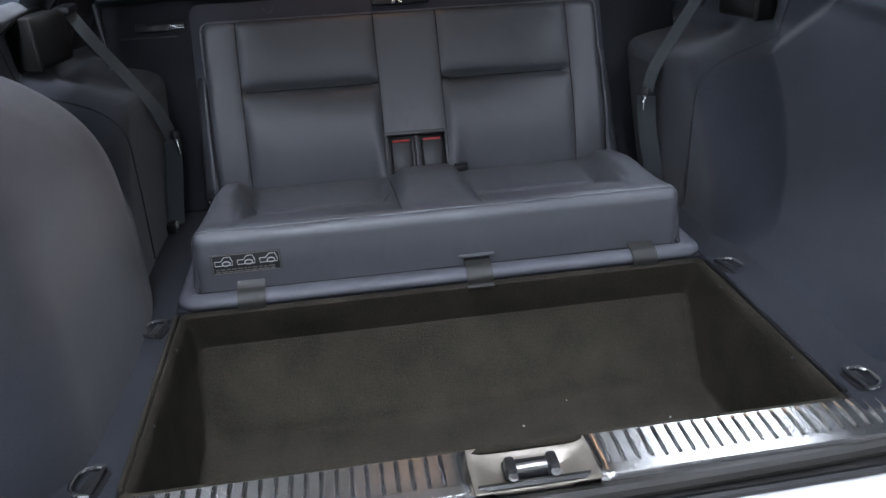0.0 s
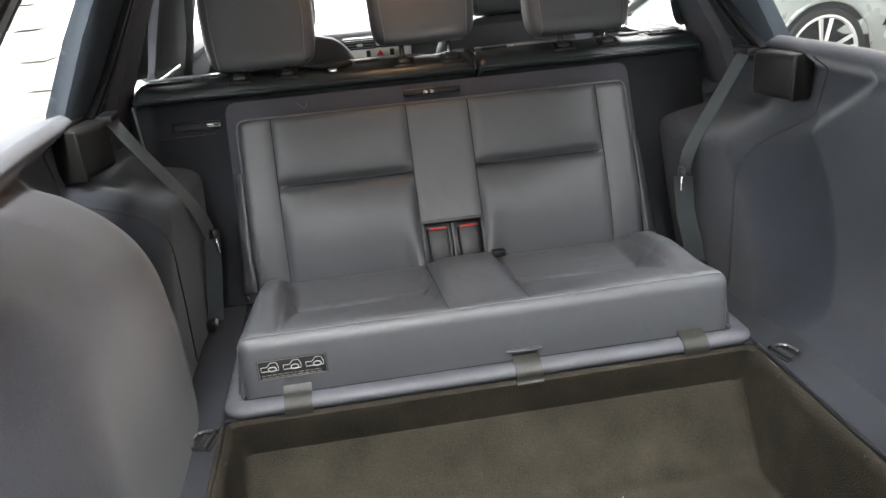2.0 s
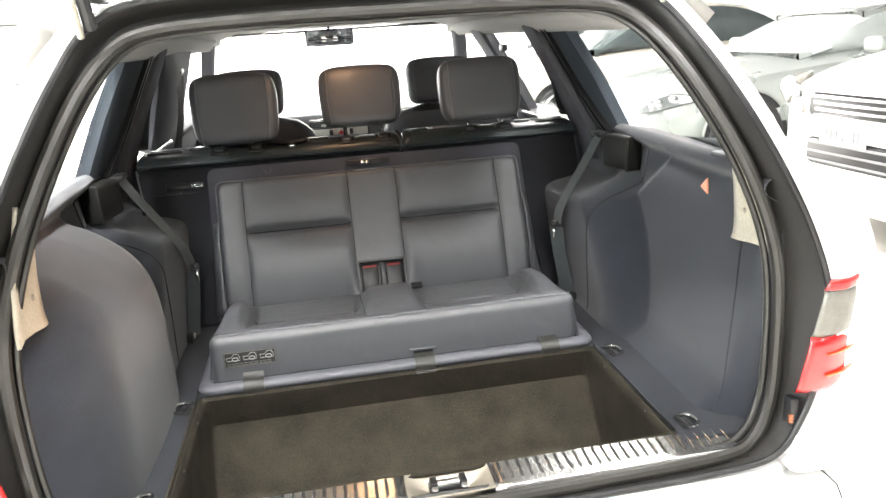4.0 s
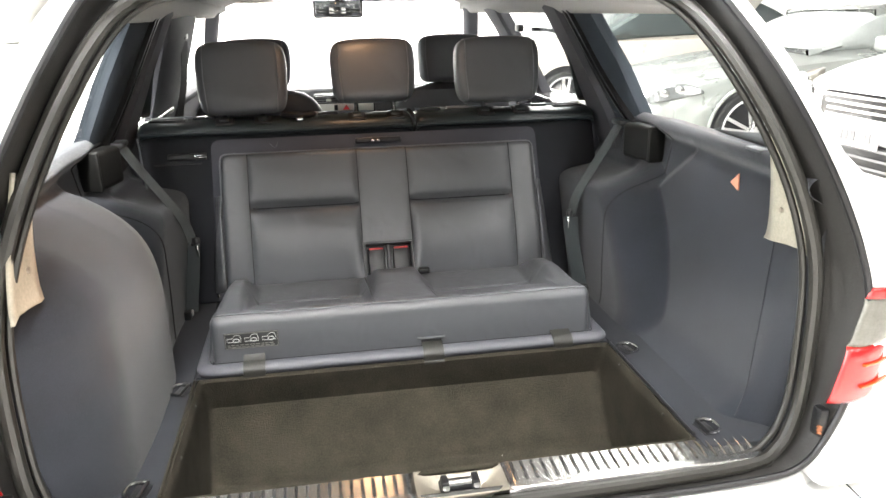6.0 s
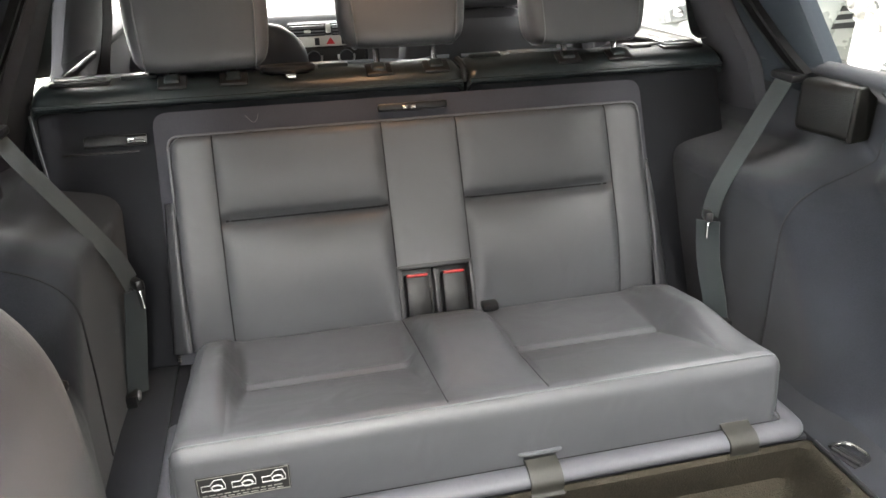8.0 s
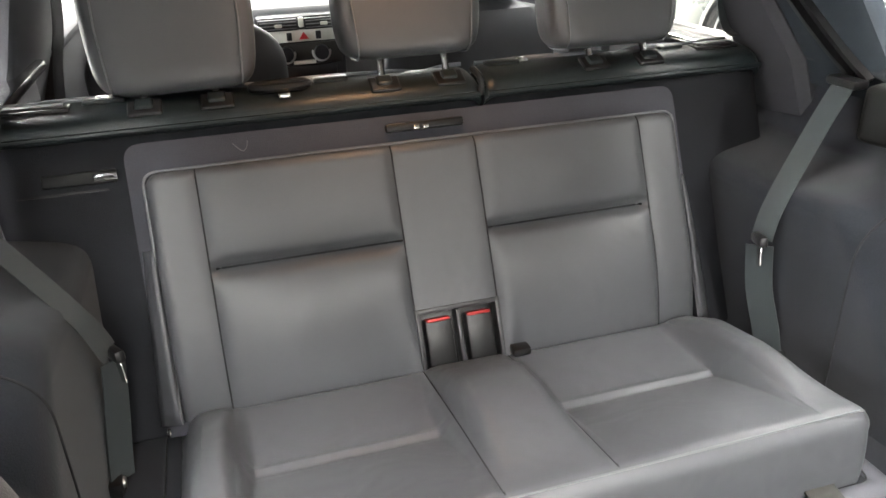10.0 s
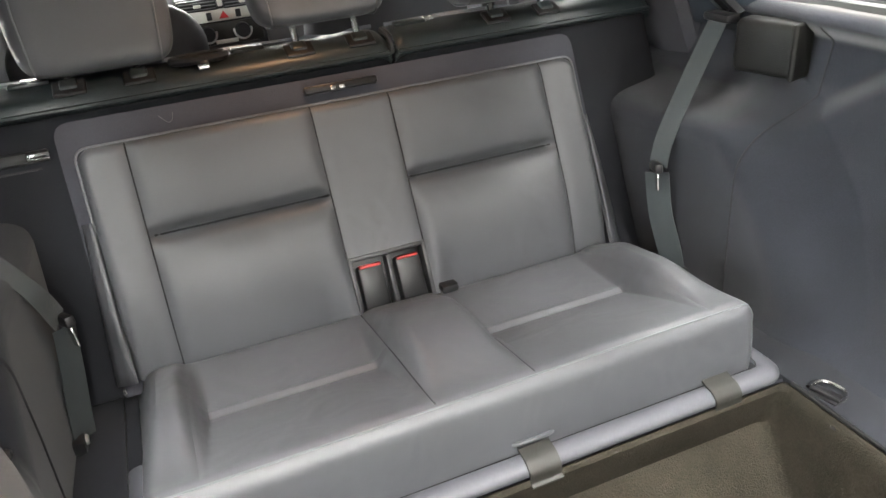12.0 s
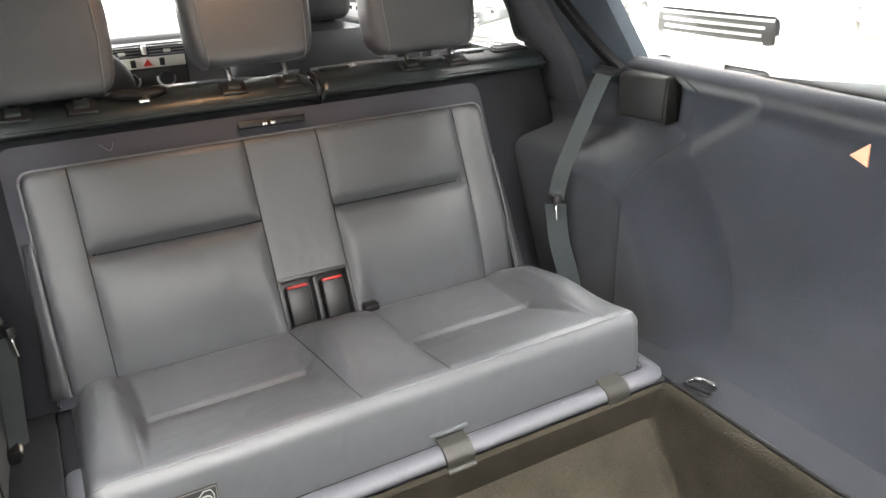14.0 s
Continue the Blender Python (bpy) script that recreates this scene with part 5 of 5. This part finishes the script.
for vx in (-0.085, 0.025):
    part("knob", lathe([(0.0, 0.016), (0.022, 0.016), (0.024, 0.0)], 20, Matrix.Translation((vx, 2.378, 0.868)) @ pose(0, 0, 0, 90)), BLACK, heater)
    part("knob_ring", tube([Vector((vx + 0.027 * math.cos(a), 2.376, 0.868 + 0.027 * math.sin(a))) for a in lin(2.9, 6.5, 14)], 0.0038, 6, up=(0, 1, 0)), PRINT, heater)
part("display", rbox((-0.03, 2.375, 0.840), (0.07, 0.008, 0.012), 0.002), PANEL_CREAM, heater)
part("radio", rbox((-0.03, 2.382, 0.812), (0.20, 0.016, 0.036), 0.003), BLACK, stack, "black car radio")
console = part("wood_console", rbox((-0.03, 2.32, 0.770), (0.25, 0.14, 0.060), 0.012), WOOD, stack, "red-brown walnut console trim")
part("ashtray_knob", lathe([(0.0, 0.012), (0.012, 0.010), (0.013, 0)], 14, Matrix.Translation((-0.005, 2.252, 0.785)) @ pose(0, 0, 0, 75)), STEEL, console)
mirror = thing("rear_view_mirror", "black rear-view mirror hanging from the windscreen head", "mirror", (-0.03, 2.55, 1.36))
part("housing", rbox((-0.03, 2.55, 1.325), (0.22, 0.03, 0.06), 0.014, 3), BLACK, mirror)
part("mirror_glass", rbox((-0.03, 2.533, 1.325), (0.20, 0.004, 0.046), 0.002), mat("mirror_silver", (0.8, 0.8, 0.8), 0.03, 1.0, vary=0.0, rough_vary=0.0), mirror)
part("stalk", tube([Vector((-0.03, 2.56, 1.33)), Vector((-0.03, 2.57, 1.39))], 0.007, 8), BLACK, mirror)
bm = prism([(-0.62, 0.99), (0.62, 0.99), (0.50, 1.37), (-0.50, 1.37)], 0, 0.004)
for v in bm.verts:
    v.co.y += 3.1 - (v.co.z - 0.99) / 0.38 * 0.65
ws = part("windscreen", bm, PANE, car, "clear windscreen")
ws.visible_shadow = False
# front belts hanging at the centre pillars
for side in (1, -1):
    b = thing("front_belt", "black front seat belt hanging beside the centre pillar", "seat belt", (side * 0.60, 1.75, 0.6), "front seat belts")
    part("webbing", sweep(spline([Vector((side * 0.575, 1.72, 1.24)), Vector((side * 0.59, 1.70, 1.10)), Vector((side * 0.615, 1.66, 0.95)), Vector((side * 0.63, 1.62, 0.62))], 6), band(0.0015, 0.045), up=(0.3, 1, 0)), WEB_DARK, b)
    part("loop", rbox((side * 0.575, 1.72, 1.255), (0.02, 0.06, 0.025), 0.006), BLACK, b)
    b2 = thing("rear_shoulder_belt", "black shoulder belt hanging down beside the rear pillar", "seat belt", (side * 0.6, 1.2, 0.9), "rear shoulder belts")
    part("webbing", sweep(spline([Vector((side * 0.568, 1.22, 1.27)), Vector((side * 0.595, 1.20, 1.17)), Vector((side * 0.612, 1.185, 1.08)), Vector((side * 0.612, 1.15, 1.062))], 6), band(0.0015, 0.022), up=(1, 0.25 * side, 0)), WEB, b2)
    part("loop", rbox((side * 0.565, 1.225, 1.275), (0.020, 0.05, 0.025), 0.008), BLACK, b2)

# ---- parked cars in the showroom ----
def body_shell(stations, m, n=9):
    """Stations: (x back from the nose, half-width, sill z, shoulder z, crown z, half-width of crown). Closed loft, moved by m."""
    bm = bmesh.new()
    rings = []
    for x, hw, z0, zs, zc, hc in stations:
        half = [(0.0, z0), (hw * 0.9, z0), (hw * 0.985, z0 + 0.06), (hw, (z0 + zs) / 2), (hw * 0.985, zs - 0.05), (hw * 0.95, zs), (hc, (zs + zc) / 2 + 0.012), (hc * 0.6, zc - 0.008), (0.0, zc)]
        ring = half + [(-y, z) for y, z in half[1:-1][::-1]]
        rings.append([bm.verts.new(m @ Vector((x, y, z))) for y, z in ring])
    for a, b in zip(rings, rings[1:]):
        for j in range(len(a)):
            bm.faces.new((a[j], a[(j + 1) % len(a)], b[(j + 1) % len(a)], b[j]))
    bm.faces.new(rings[0]), bm.faces.new(rings[-1][::-1])
    bmesh.ops.recalc_face_normals(bm, faces=bm.faces)
    return bm


def dense(stations, per=4):
    rows = [tuple(s) for s in stations]
    n, out = len(rows), []
    for i in range(n - 1):
        a, b, c, d = (np.array(rows[min(max(i + k, 0), n - 1)]) for k in (-1, 0, 1, 2))
        for q in range(per):
            t = q / per
            out.append(tuple(0.5 * (2 * b + (c - a) * t + (2 * a - 5 * b + 4 * c - d) * t * t + (3 * b - a - 3 * c + d) * t ** 3)))
    return out + [rows[-1]]


def arch_trim(owner, m, x, hw, r):
    """Dark wheel house with its lip on both flanks."""
    for s in (-1, 1):
        ring = [m @ Vector((x + (r + 0.05) * math.cos(a), s * (hw + 0.004), 0.33 + (r + 0.05) * math.sin(a))) for a in lin(-0.35, math.pi + 0.35, 24)]
        part("wheel_house", prism([(x + (r + 0.045) * math.cos(a), 0.33 + (r + 0.045) * math.sin(a)) for a in lin(-0.3, math.pi + 0.3, 24)], s * (hw - 0.02), s * (hw + 0.003), m=m), BLACK, owner, "dark wheel house")
        part("arch_lip", tube(ring, 0.014, 8), SILVER if "roadster" in owner.name else WHITE, owner)


# silver two-seater: nose towards -x
def roadster(at, yaw):
    m = Matrix.Translation(at) @ pose(0, 0, 0, 0, 0, yaw)
    t = thing("parked_roadster", "silver two-seat roadster with a spoked alloy wheel and side gills", "car", at)
    t.matrix_basis = m
    st = [(0.0, 0.55, 0.25, 0.45, 0.52, 0.30), (0.10, 0.74, 0.20, 0.58, 0.63, 0.45), (0.35, 0.86, 0.18, 0.70, 0.74, 0.60), (0.85, 0.905, 0.18, 0.80, 0.85, 0.66), (1.5, 0.91, 0.18, 0.86, 0.94, 0.68),
          (2.0, 0.90, 0.18, 0.89, 0.97, 0.68), (3.2, 0.90, 0.18, 0.93, 0.97, 0.66), (4.1, 0.88, 0.22, 0.92, 0.95, 0.62), (4.5, 0.78, 0.35, 0.82, 0.86, 0.50)]
    part("body", body_shell(dense(st), m), SILVER, t, "silver painted body")
    gh = [(1.45, 0.70, 0.90, 0.92, 0.93, 0.66), (2.15, 0.66, 0.90, 1.20, 1.26, 0.52), (2.6, 0.64, 0.90, 1.25, 1.30, 0.50), (3.2, 0.62, 0.90, 1.15, 1.22, 0.48), (3.8, 0.60, 0.88, 0.95, 0.97, 0.44)]
    part("cabin", body_shell(dense(gh), m), PALEGLASS, t, "glazed cabin with bright reflections")
    part("roof", body_shell(dense([(2.12, 0.60, 1.20, 1.235, 1.27, 0.50), (2.6, 0.61, 1.22, 1.27, 1.315, 0.50), (3.2, 0.58, 1.14, 1.19, 1.235, 0.47)]), m), SILVER, t, "silver roof")
    for x in (0.86, 3.42):
        arch_trim(t, m, x, 0.905, 0.34)
        for s in (1, -1):
            wheel_at(t, m @ Matrix.Translation((x, s * 0.82, 0.34)), s, 0.34)
    for s in (1, -1):
        def almond(u, v):
            lift = math.sin(math.pi * min(u * 0.9 + 0.08, 1)) ** 0.7
            return m @ Vector((0.03 + 0.40 * u, s * (0.690 + 0.178 * u ** 0.6 + 0.018 - 0.05 * v * lift), 0.575 + 0.085 * u + 0.105 * v * lift))
        hl = grid(16, 8, almond)
        bmesh.ops.recalc_face_normals(hl, faces=hl.faces)
        lamp = solid(part("headlamp", hl, HEADLAMP, t, "smoked swept-back headlamp"), 0.02, 0.0)
        for u in (0.30, 0.58):
            part("projector", lathe([(0.0, 0.02), (0.034, 0.014), (0.042, 0.0)], 16, Matrix.Translation(almond(u, 0.5)) @ (m @ pose(0, 0, 0, 0, 0, -60 * s)).to_3x3().to_4x4() @ pose(0, 0, 0, 0, -90, 0)), CHROME, lamp)
        gill = part("side_gill", prism([(1.32, 0.50), (1.42, 0.72), (1.58, 0.73), (1.52, 0.50)], s * 0.895, s * 0.922, m=m), BLACK, t, "black side gill with bright fins")
        for q in range(3):
            part("fin", prism([(1.335 + 0.02 * q, 0.54 + 0.06 * q), (1.545, 0.545 + 0.06 * q), (1.545, 0.565 + 0.06 * q), (1.335 + 0.02 * q, 0.56 + 0.06 * q)], s * 0.90, s * 0.93, m=m), SILVER, gill)
        part("mirror", rbox(m @ Vector((1.95, s * 0.97, 1.0)), (0.12, 0.2, 0.13), 0.04, 3), SILVER, t, "silver door mirror")
    part("grille", rbox(m @ Vector((0.03, 0, 0.45)), (0.06, 0.7, 0.2), 0.03, turn=m.to_3x3()), BLACK, t, "black front grille")
    return t


def wheel_at(owner, w, s, r):
    m = w @ pose(0, 0, 0, -90 * s, 0, 0)
    tyre = part("wheel", lathe([(r - 0.075, -0.10), (r - 0.02, -0.11), (r, -0.08), (r, 0.08), (r - 0.02, 0.105), (r - 0.065, 0.10), (r - 0.08, 0.07)], 40, m), TYRE, owner, "black tyre on a spoked alloy rim")
    rim = part("rim", lathe([(r - 0.062, 0.100), (r - 0.078, 0.104), (r - 0.090, 0.085), (r - 0.10, -0.02), (0.05, -0.02)], 40, m), ALLOY, tyre)
    for k in range(5):
        a = 2 * math.pi * (k + 0.25) / 5
        for off in (-0.17, 0.17):
            p0 = Vector((0.035 * math.cos(a + off * 2), 0.035 * math.sin(a + off * 2), 0.078))
            p1 = Vector(((r - 0.085) * math.cos(a + off), (r - 0.085) * math.sin(a + off), 0.092))
            part("spoke", sweep([m @ p0, m @ p0.lerp(p1, 0.6), m @ p1], band(0.024, 0.026)), ALLOY, rim)
    part("hub", lathe([(0, 0.095), (0.03, 0.092), (0.042, 0.07), (0.05, 0.0)], 20, m), ALLOY, rim)
    part("brake_disc", lathe([(0.0, 0.0), (0.16, 0.0), (0.16, -0.02)], 24, m), STEEL, rim)


def hatchback(at, yaw):
    m = Matrix.Translation(at) @ pose(0, 0, 0, 0, 0, yaw) @ Matrix.Diagonal((1.12, 1.06, 1.135, 1.0))
    t = thing("parked_hatchback", "white hatchback with a slatted grille and number plate", "car", at)
    t.matrix_basis = m
    st = [(0.0, 0.46, 0.24, 0.62, 0.70, 0.36), (0.08, 0.64, 0.20, 0.70, 0.78, 0.46), (0.30, 0.80, 0.18, 0.80, 0.87, 0.62), (0.9, 0.895, 0.18, 0.90, 0.98, 0.66), (1.25, 0.90, 0.18, 0.95, 1.02, 0.68),
          (2.2, 0.90, 0.18, 0.97, 1.03, 0.70), (3.4, 0.90, 0.20, 0.99, 1.04, 0.70), (3.95, 0.84, 0.3, 0.95, 1.0, 0.6)]
    part("body", body_shell(dense(st), m), WHITE, t, "white painted body")
    gh = [(1.0, 0.74, 0.98, 1.00, 1.01, 0.66), (1.75, 0.71, 0.98, 1.36, 1.42, 0.56), (2.3, 0.70, 0.98, 1.44, 1.49, 0.54), (3.2, 0.68, 0.98, 1.38, 1.45, 0.52), (3.85, 0.64, 0.98, 1.05, 1.08, 0.48)]
    part("cabin", body_shell(dense(gh), m), PALEGLASS, t, "glazed cabin with pale reflections")
    part("roof", body_shell(dense([(1.74, 0.64, 1.37, 1.40, 1.44, 0.54), (2.3, 0.66, 1.43, 1.47, 1.51, 0.54), (3.3, 0.62, 1.34, 1.39, 1.45, 0.50)]), m), WHITE, t, "white roof")
    grille = part("grille", rbox(m @ Vector((0.005, 0, 0.705)), (0.05, 0.69, 0.120), 0.03, turn=m.to_3x3()), BLACK, t, "black grille with bright slats")
    for q in range(4):
        part("slat", sweep([m @ Vector((-0.024 + 0.012 * abs(k) ** 2, (0.29 + 0.014 * q) * k, 0.658 + 0.031 * q)) for k in lin(-1, 1, 13)], band(0.014, 0.014)), CHROME, grille)
    intake = part("lower_intake", rbox(m @ Vector((0.00, 0, 0.485)), (0.05, 0.68, 0.13), 0.03, turn=m.to_3x3()), BLACK, t, "black lower intake with slats")
    for q in range(3):
        part("slat", sweep([m @ Vector((-0.026, 0.32 * k, 0.445 + 0.042 * q)) for k in (-1, 0, 1)], band(0.01, 0.012)), DASH, intake)
    plate = part("number_plate", rbox(m @ Vector((-0.03, 0.05, 0.580)), (0.012, 0.32, 0.10), 0.004, turn=m.to_3x3()), PRINT, t, "white number plate with dark bars")
    for off, wide in ((-0.115, 0.008), (-0.075, 0.030), (0.0, 0.030), (0.042, 0.020), (0.078, 0.014), (0.110, 0.008)):
        part("plate_bar", rbox(m @ Vector((-0.038, 0.05 + off, 0.580)), (0.004, wide, 0.045), turn=m.to_3x3()), DASH, plate)
    for s in (1, -1):
        hl = grid(12, 7, lambda u, v: m @ Vector((-0.022 + 0.36 * u ** 2.6, s * (0.36 + 0.46 * u), 0.665 + 0.11 * v * (0.25 + u * (1.6 - 0.9 * u)) + 0.06 * u)))
        bmesh.ops.recalc_face_normals(hl, faces=hl.faces)
        rim = [m @ Vector((-0.030 + 0.36 * u ** 2.6, s * (0.36 + 0.46 * u), 0.665 + 0.11 * v * (0.25 + u * (1.6 - 0.9 * u)) + 0.06 * u)) for u, v in [(q / 10, 0) for q in range(11)] + [(1, 0.5)] + [(1 - q / 10, 1) for q in range(11)]]
        lamp = solid(part("headlamp", hl, CLEAR, t, "clear headlamp with bright reflectors and a dark rim"), 0.02, 0.0)
        part("lamp_rim", tube(rim, 0.004, 6, True), DASH, lamp)
        for q in (0.25, 0.6):
            part("reflector", lathe([(0.0, 0.02), (0.045, 0.012), (0.055, 0.0)], 14, m @ Matrix.Translation((-0.020 + 0.36 * q ** 2.6, s * (0.365 + 0.46 * q), 0.725 + 0.07 * q)) @ pose(0, 0, 0, 0, -90, 25 * s)), CHROME, lamp)
        part("fog_surround", rbox(m @ Vector((0.055, s * 0.62, 0.44)), (0.10, 0.26, 0.11), 0.03, turn=(m @ pose(0, 0, 0, 0, 0, -24 * s)).to_3x3()), BLACK, t, "black fog lamp surround")
        part("mirror", rbox(m @ Vector((1.35, s * 0.99, 1.06)), (0.12, 0.2, 0.13), 0.04, 3), WHITE, t, "white door mirror")
        for x in (0.82, 3.35):
            wheel_at(t, m @ Matrix.Translation((x, s * 0.80, 0.31)), s, 0.31)
    for x in (0.82, 3.35):
        arch_trim(t, m, x, 0.895, 0.31)
    return t


def saloon(at, yaw, paint, label):
    m = Matrix.Translation(at) @ pose(0, 0, 0, 0, 0, yaw)
    t = thing("parked_saloon", label, "car", at)
    t.matrix_basis = m
    st = [(0.0, 0.60, 0.24, 0.55, 0.62, 0.42), (0.10, 0.76, 0.20, 0.66, 0.72, 0.52), (0.35, 0.85, 0.18, 0.76, 0.82, 0.62), (1.0, 0.89, 0.18, 0.86, 0.93, 0.66), (2.2, 0.90, 0.18, 0.94, 0.99, 0.70), (3.8, 0.89, 0.20, 0.96, 1.01, 0.70), (4.5, 0.80, 0.3, 0.90, 0.96, 0.6)]
    part("body", body_shell(dense(st), m), paint, t, "painted body")
    gh = [(1.3, 0.72, 0.94, 0.96, 0.97, 0.66), (2.0, 0.68, 0.94, 1.32, 1.38, 0.54), (2.6, 0.67, 0.94, 1.40, 1.45, 0.52), (3.3, 0.65, 0.94, 1.33, 1.38, 0.5), (4.0, 0.62, 0.94, 1.0, 1.02, 0.46)]
    part("cabin", body_shell(dense(gh), m), DARKGLASS, t, "dark glazed cabin")
    part("roof", body_shell(dense([(2.0, 0.60, 1.33, 1.36, 1.40, 0.52), (2.6, 0.61, 1.39, 1.43, 1.47, 0.52), (3.3, 0.58, 1.30, 1.35, 1.40, 0.48)]), m), paint, t, "painted roof")
    for x in (0.85, 3.5):
        for s in (1, -1):
            wheel_at(t, m @ Matrix.Translation((x, s * 0.81, 0.32)), s, 0.32)
            part("wheel_house", prism([(x + 0.375 * math.cos(a), 0.32 + 0.375 * math.sin(a)) for a in lin(-0.3, math.pi + 0.3, 24)], s * 0.865, s * 0.893, m=m), BLACK, t, "dark wheel house")
    for s in (1, -1):
        part("side_marker", rbox(m @ Vector((0.34, s * 0.86, 0.60)), (0.16, 0.03, 0.05), 0.01, turn=m.to_3x3()), ORANGE_RED, t, "amber side marker")
        part("headlamp", rbox(m @ Vector((0.12, s * 0.62, 0.64)), (0.14, 0.30, 0.10), 0.03, turn=(m @ pose(0, 0, 0, 0, 0, -20 * s)).to_3x3()), CLEAR, t, "clear headlamp")
    return t


hatchback((2.63, 2.45, 0.0), 2)
roadster((2.39, 5.41, 0.0), 2)
saloon((1.82, 8.2, 0.0), 0, BEIGE, "champagne saloon parked beside the roadster")
saloon((2.4, 11.6, 0.0), 0, SILVER, "silver saloon parked at the far end")

# stone-clad column and pale panels by the far wall
column = thing("column", "rough pale grey stone-clad column", "column", (-3.12, 7.6, 0), kind="structure")
rng = random.Random(11)
z = 0.0
while z < 3.9:
    h = rng.uniform(0.22, 0.34)
    part("stone", rbox((-3.12 + rng.uniform(-0.01, 0.01), 7.6, z + h / 2), (0.30 + rng.uniform(-0.01, 0.01), 0.46 + rng.uniform(-0.02, 0.02), h - 0.012), 0.015), STONE, column)
    z += h
# assumed window that goes with the added daylight lamp
win = thing("window_1", "tall grey-framed shop window with bright daylight beyond", "window", (-5.95, 1.3, 0.45), kind="structure")
part("backdrop", rbox((-5.985, 1.3, 1.95), (0.02, 4.4, 2.9)), DAYLIGHT, win)
for y in lin(-0.9, 3.5, 5):
    part("window_frame", rbox((-5.95, y, 1.95), (0.08, 0.07, 3.0), 0.008), FRAME, win)
for z in (0.47, 3.43):
    part("window_frame", rbox((-5.95, 1.3, z), (0.08, 4.5, 0.07), 0.008), FRAME, win)

# housing of the added warm spotlight, on its bracket high on the east wall
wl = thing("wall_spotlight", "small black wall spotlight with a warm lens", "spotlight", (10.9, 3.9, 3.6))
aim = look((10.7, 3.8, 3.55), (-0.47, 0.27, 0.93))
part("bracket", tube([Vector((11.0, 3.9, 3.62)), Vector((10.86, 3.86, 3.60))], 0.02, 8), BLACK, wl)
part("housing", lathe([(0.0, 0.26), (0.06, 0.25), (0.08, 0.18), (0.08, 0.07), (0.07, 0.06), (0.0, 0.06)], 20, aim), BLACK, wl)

# front end and wheels of the estate car
def nose(u, v):
    """Bonnet and grille, from the windscreen foot to the front bumper."""
    prof2 = spline([Vector((0, 3.15, 0.99)), Vector((0, 3.6, 0.94)), Vector((0, 4.1, 0.86)), Vector((0, 4.32, 0.78)), Vector((0, 4.40, 0.62)), Vector((0, 4.44, 0.45)), Vector((0, 4.40, 0.28))], 5)
    p = prof2[round(v * (len(prof2) - 1))]
    s = 2 * u - 1
    return (0.80 * s, p.y - 0.16 * abs(s) ** 4, p.z - 0.05 * abs(s) ** 5)


bm = grid(25, 31, nose)
bmesh.ops.recalc_face_normals(bm, faces=bm.faces)
part("bonnet", bm, WHITE, car, "white bonnet and front bumper")
part("underbody", rbox((0, 2.2, 0.27), (1.56, 4.2, 0.06), 0.02), BLACK, car, "black underbody")
for y in (0.95, 3.55):
    for s in (1, -1):
        wheel_at(car, Matrix.Translation((s * 0.73, y, 0.31)) @ pose(0, 0, 0, 0, 0, 90 if s > 0 else -90), -1, 0.31)
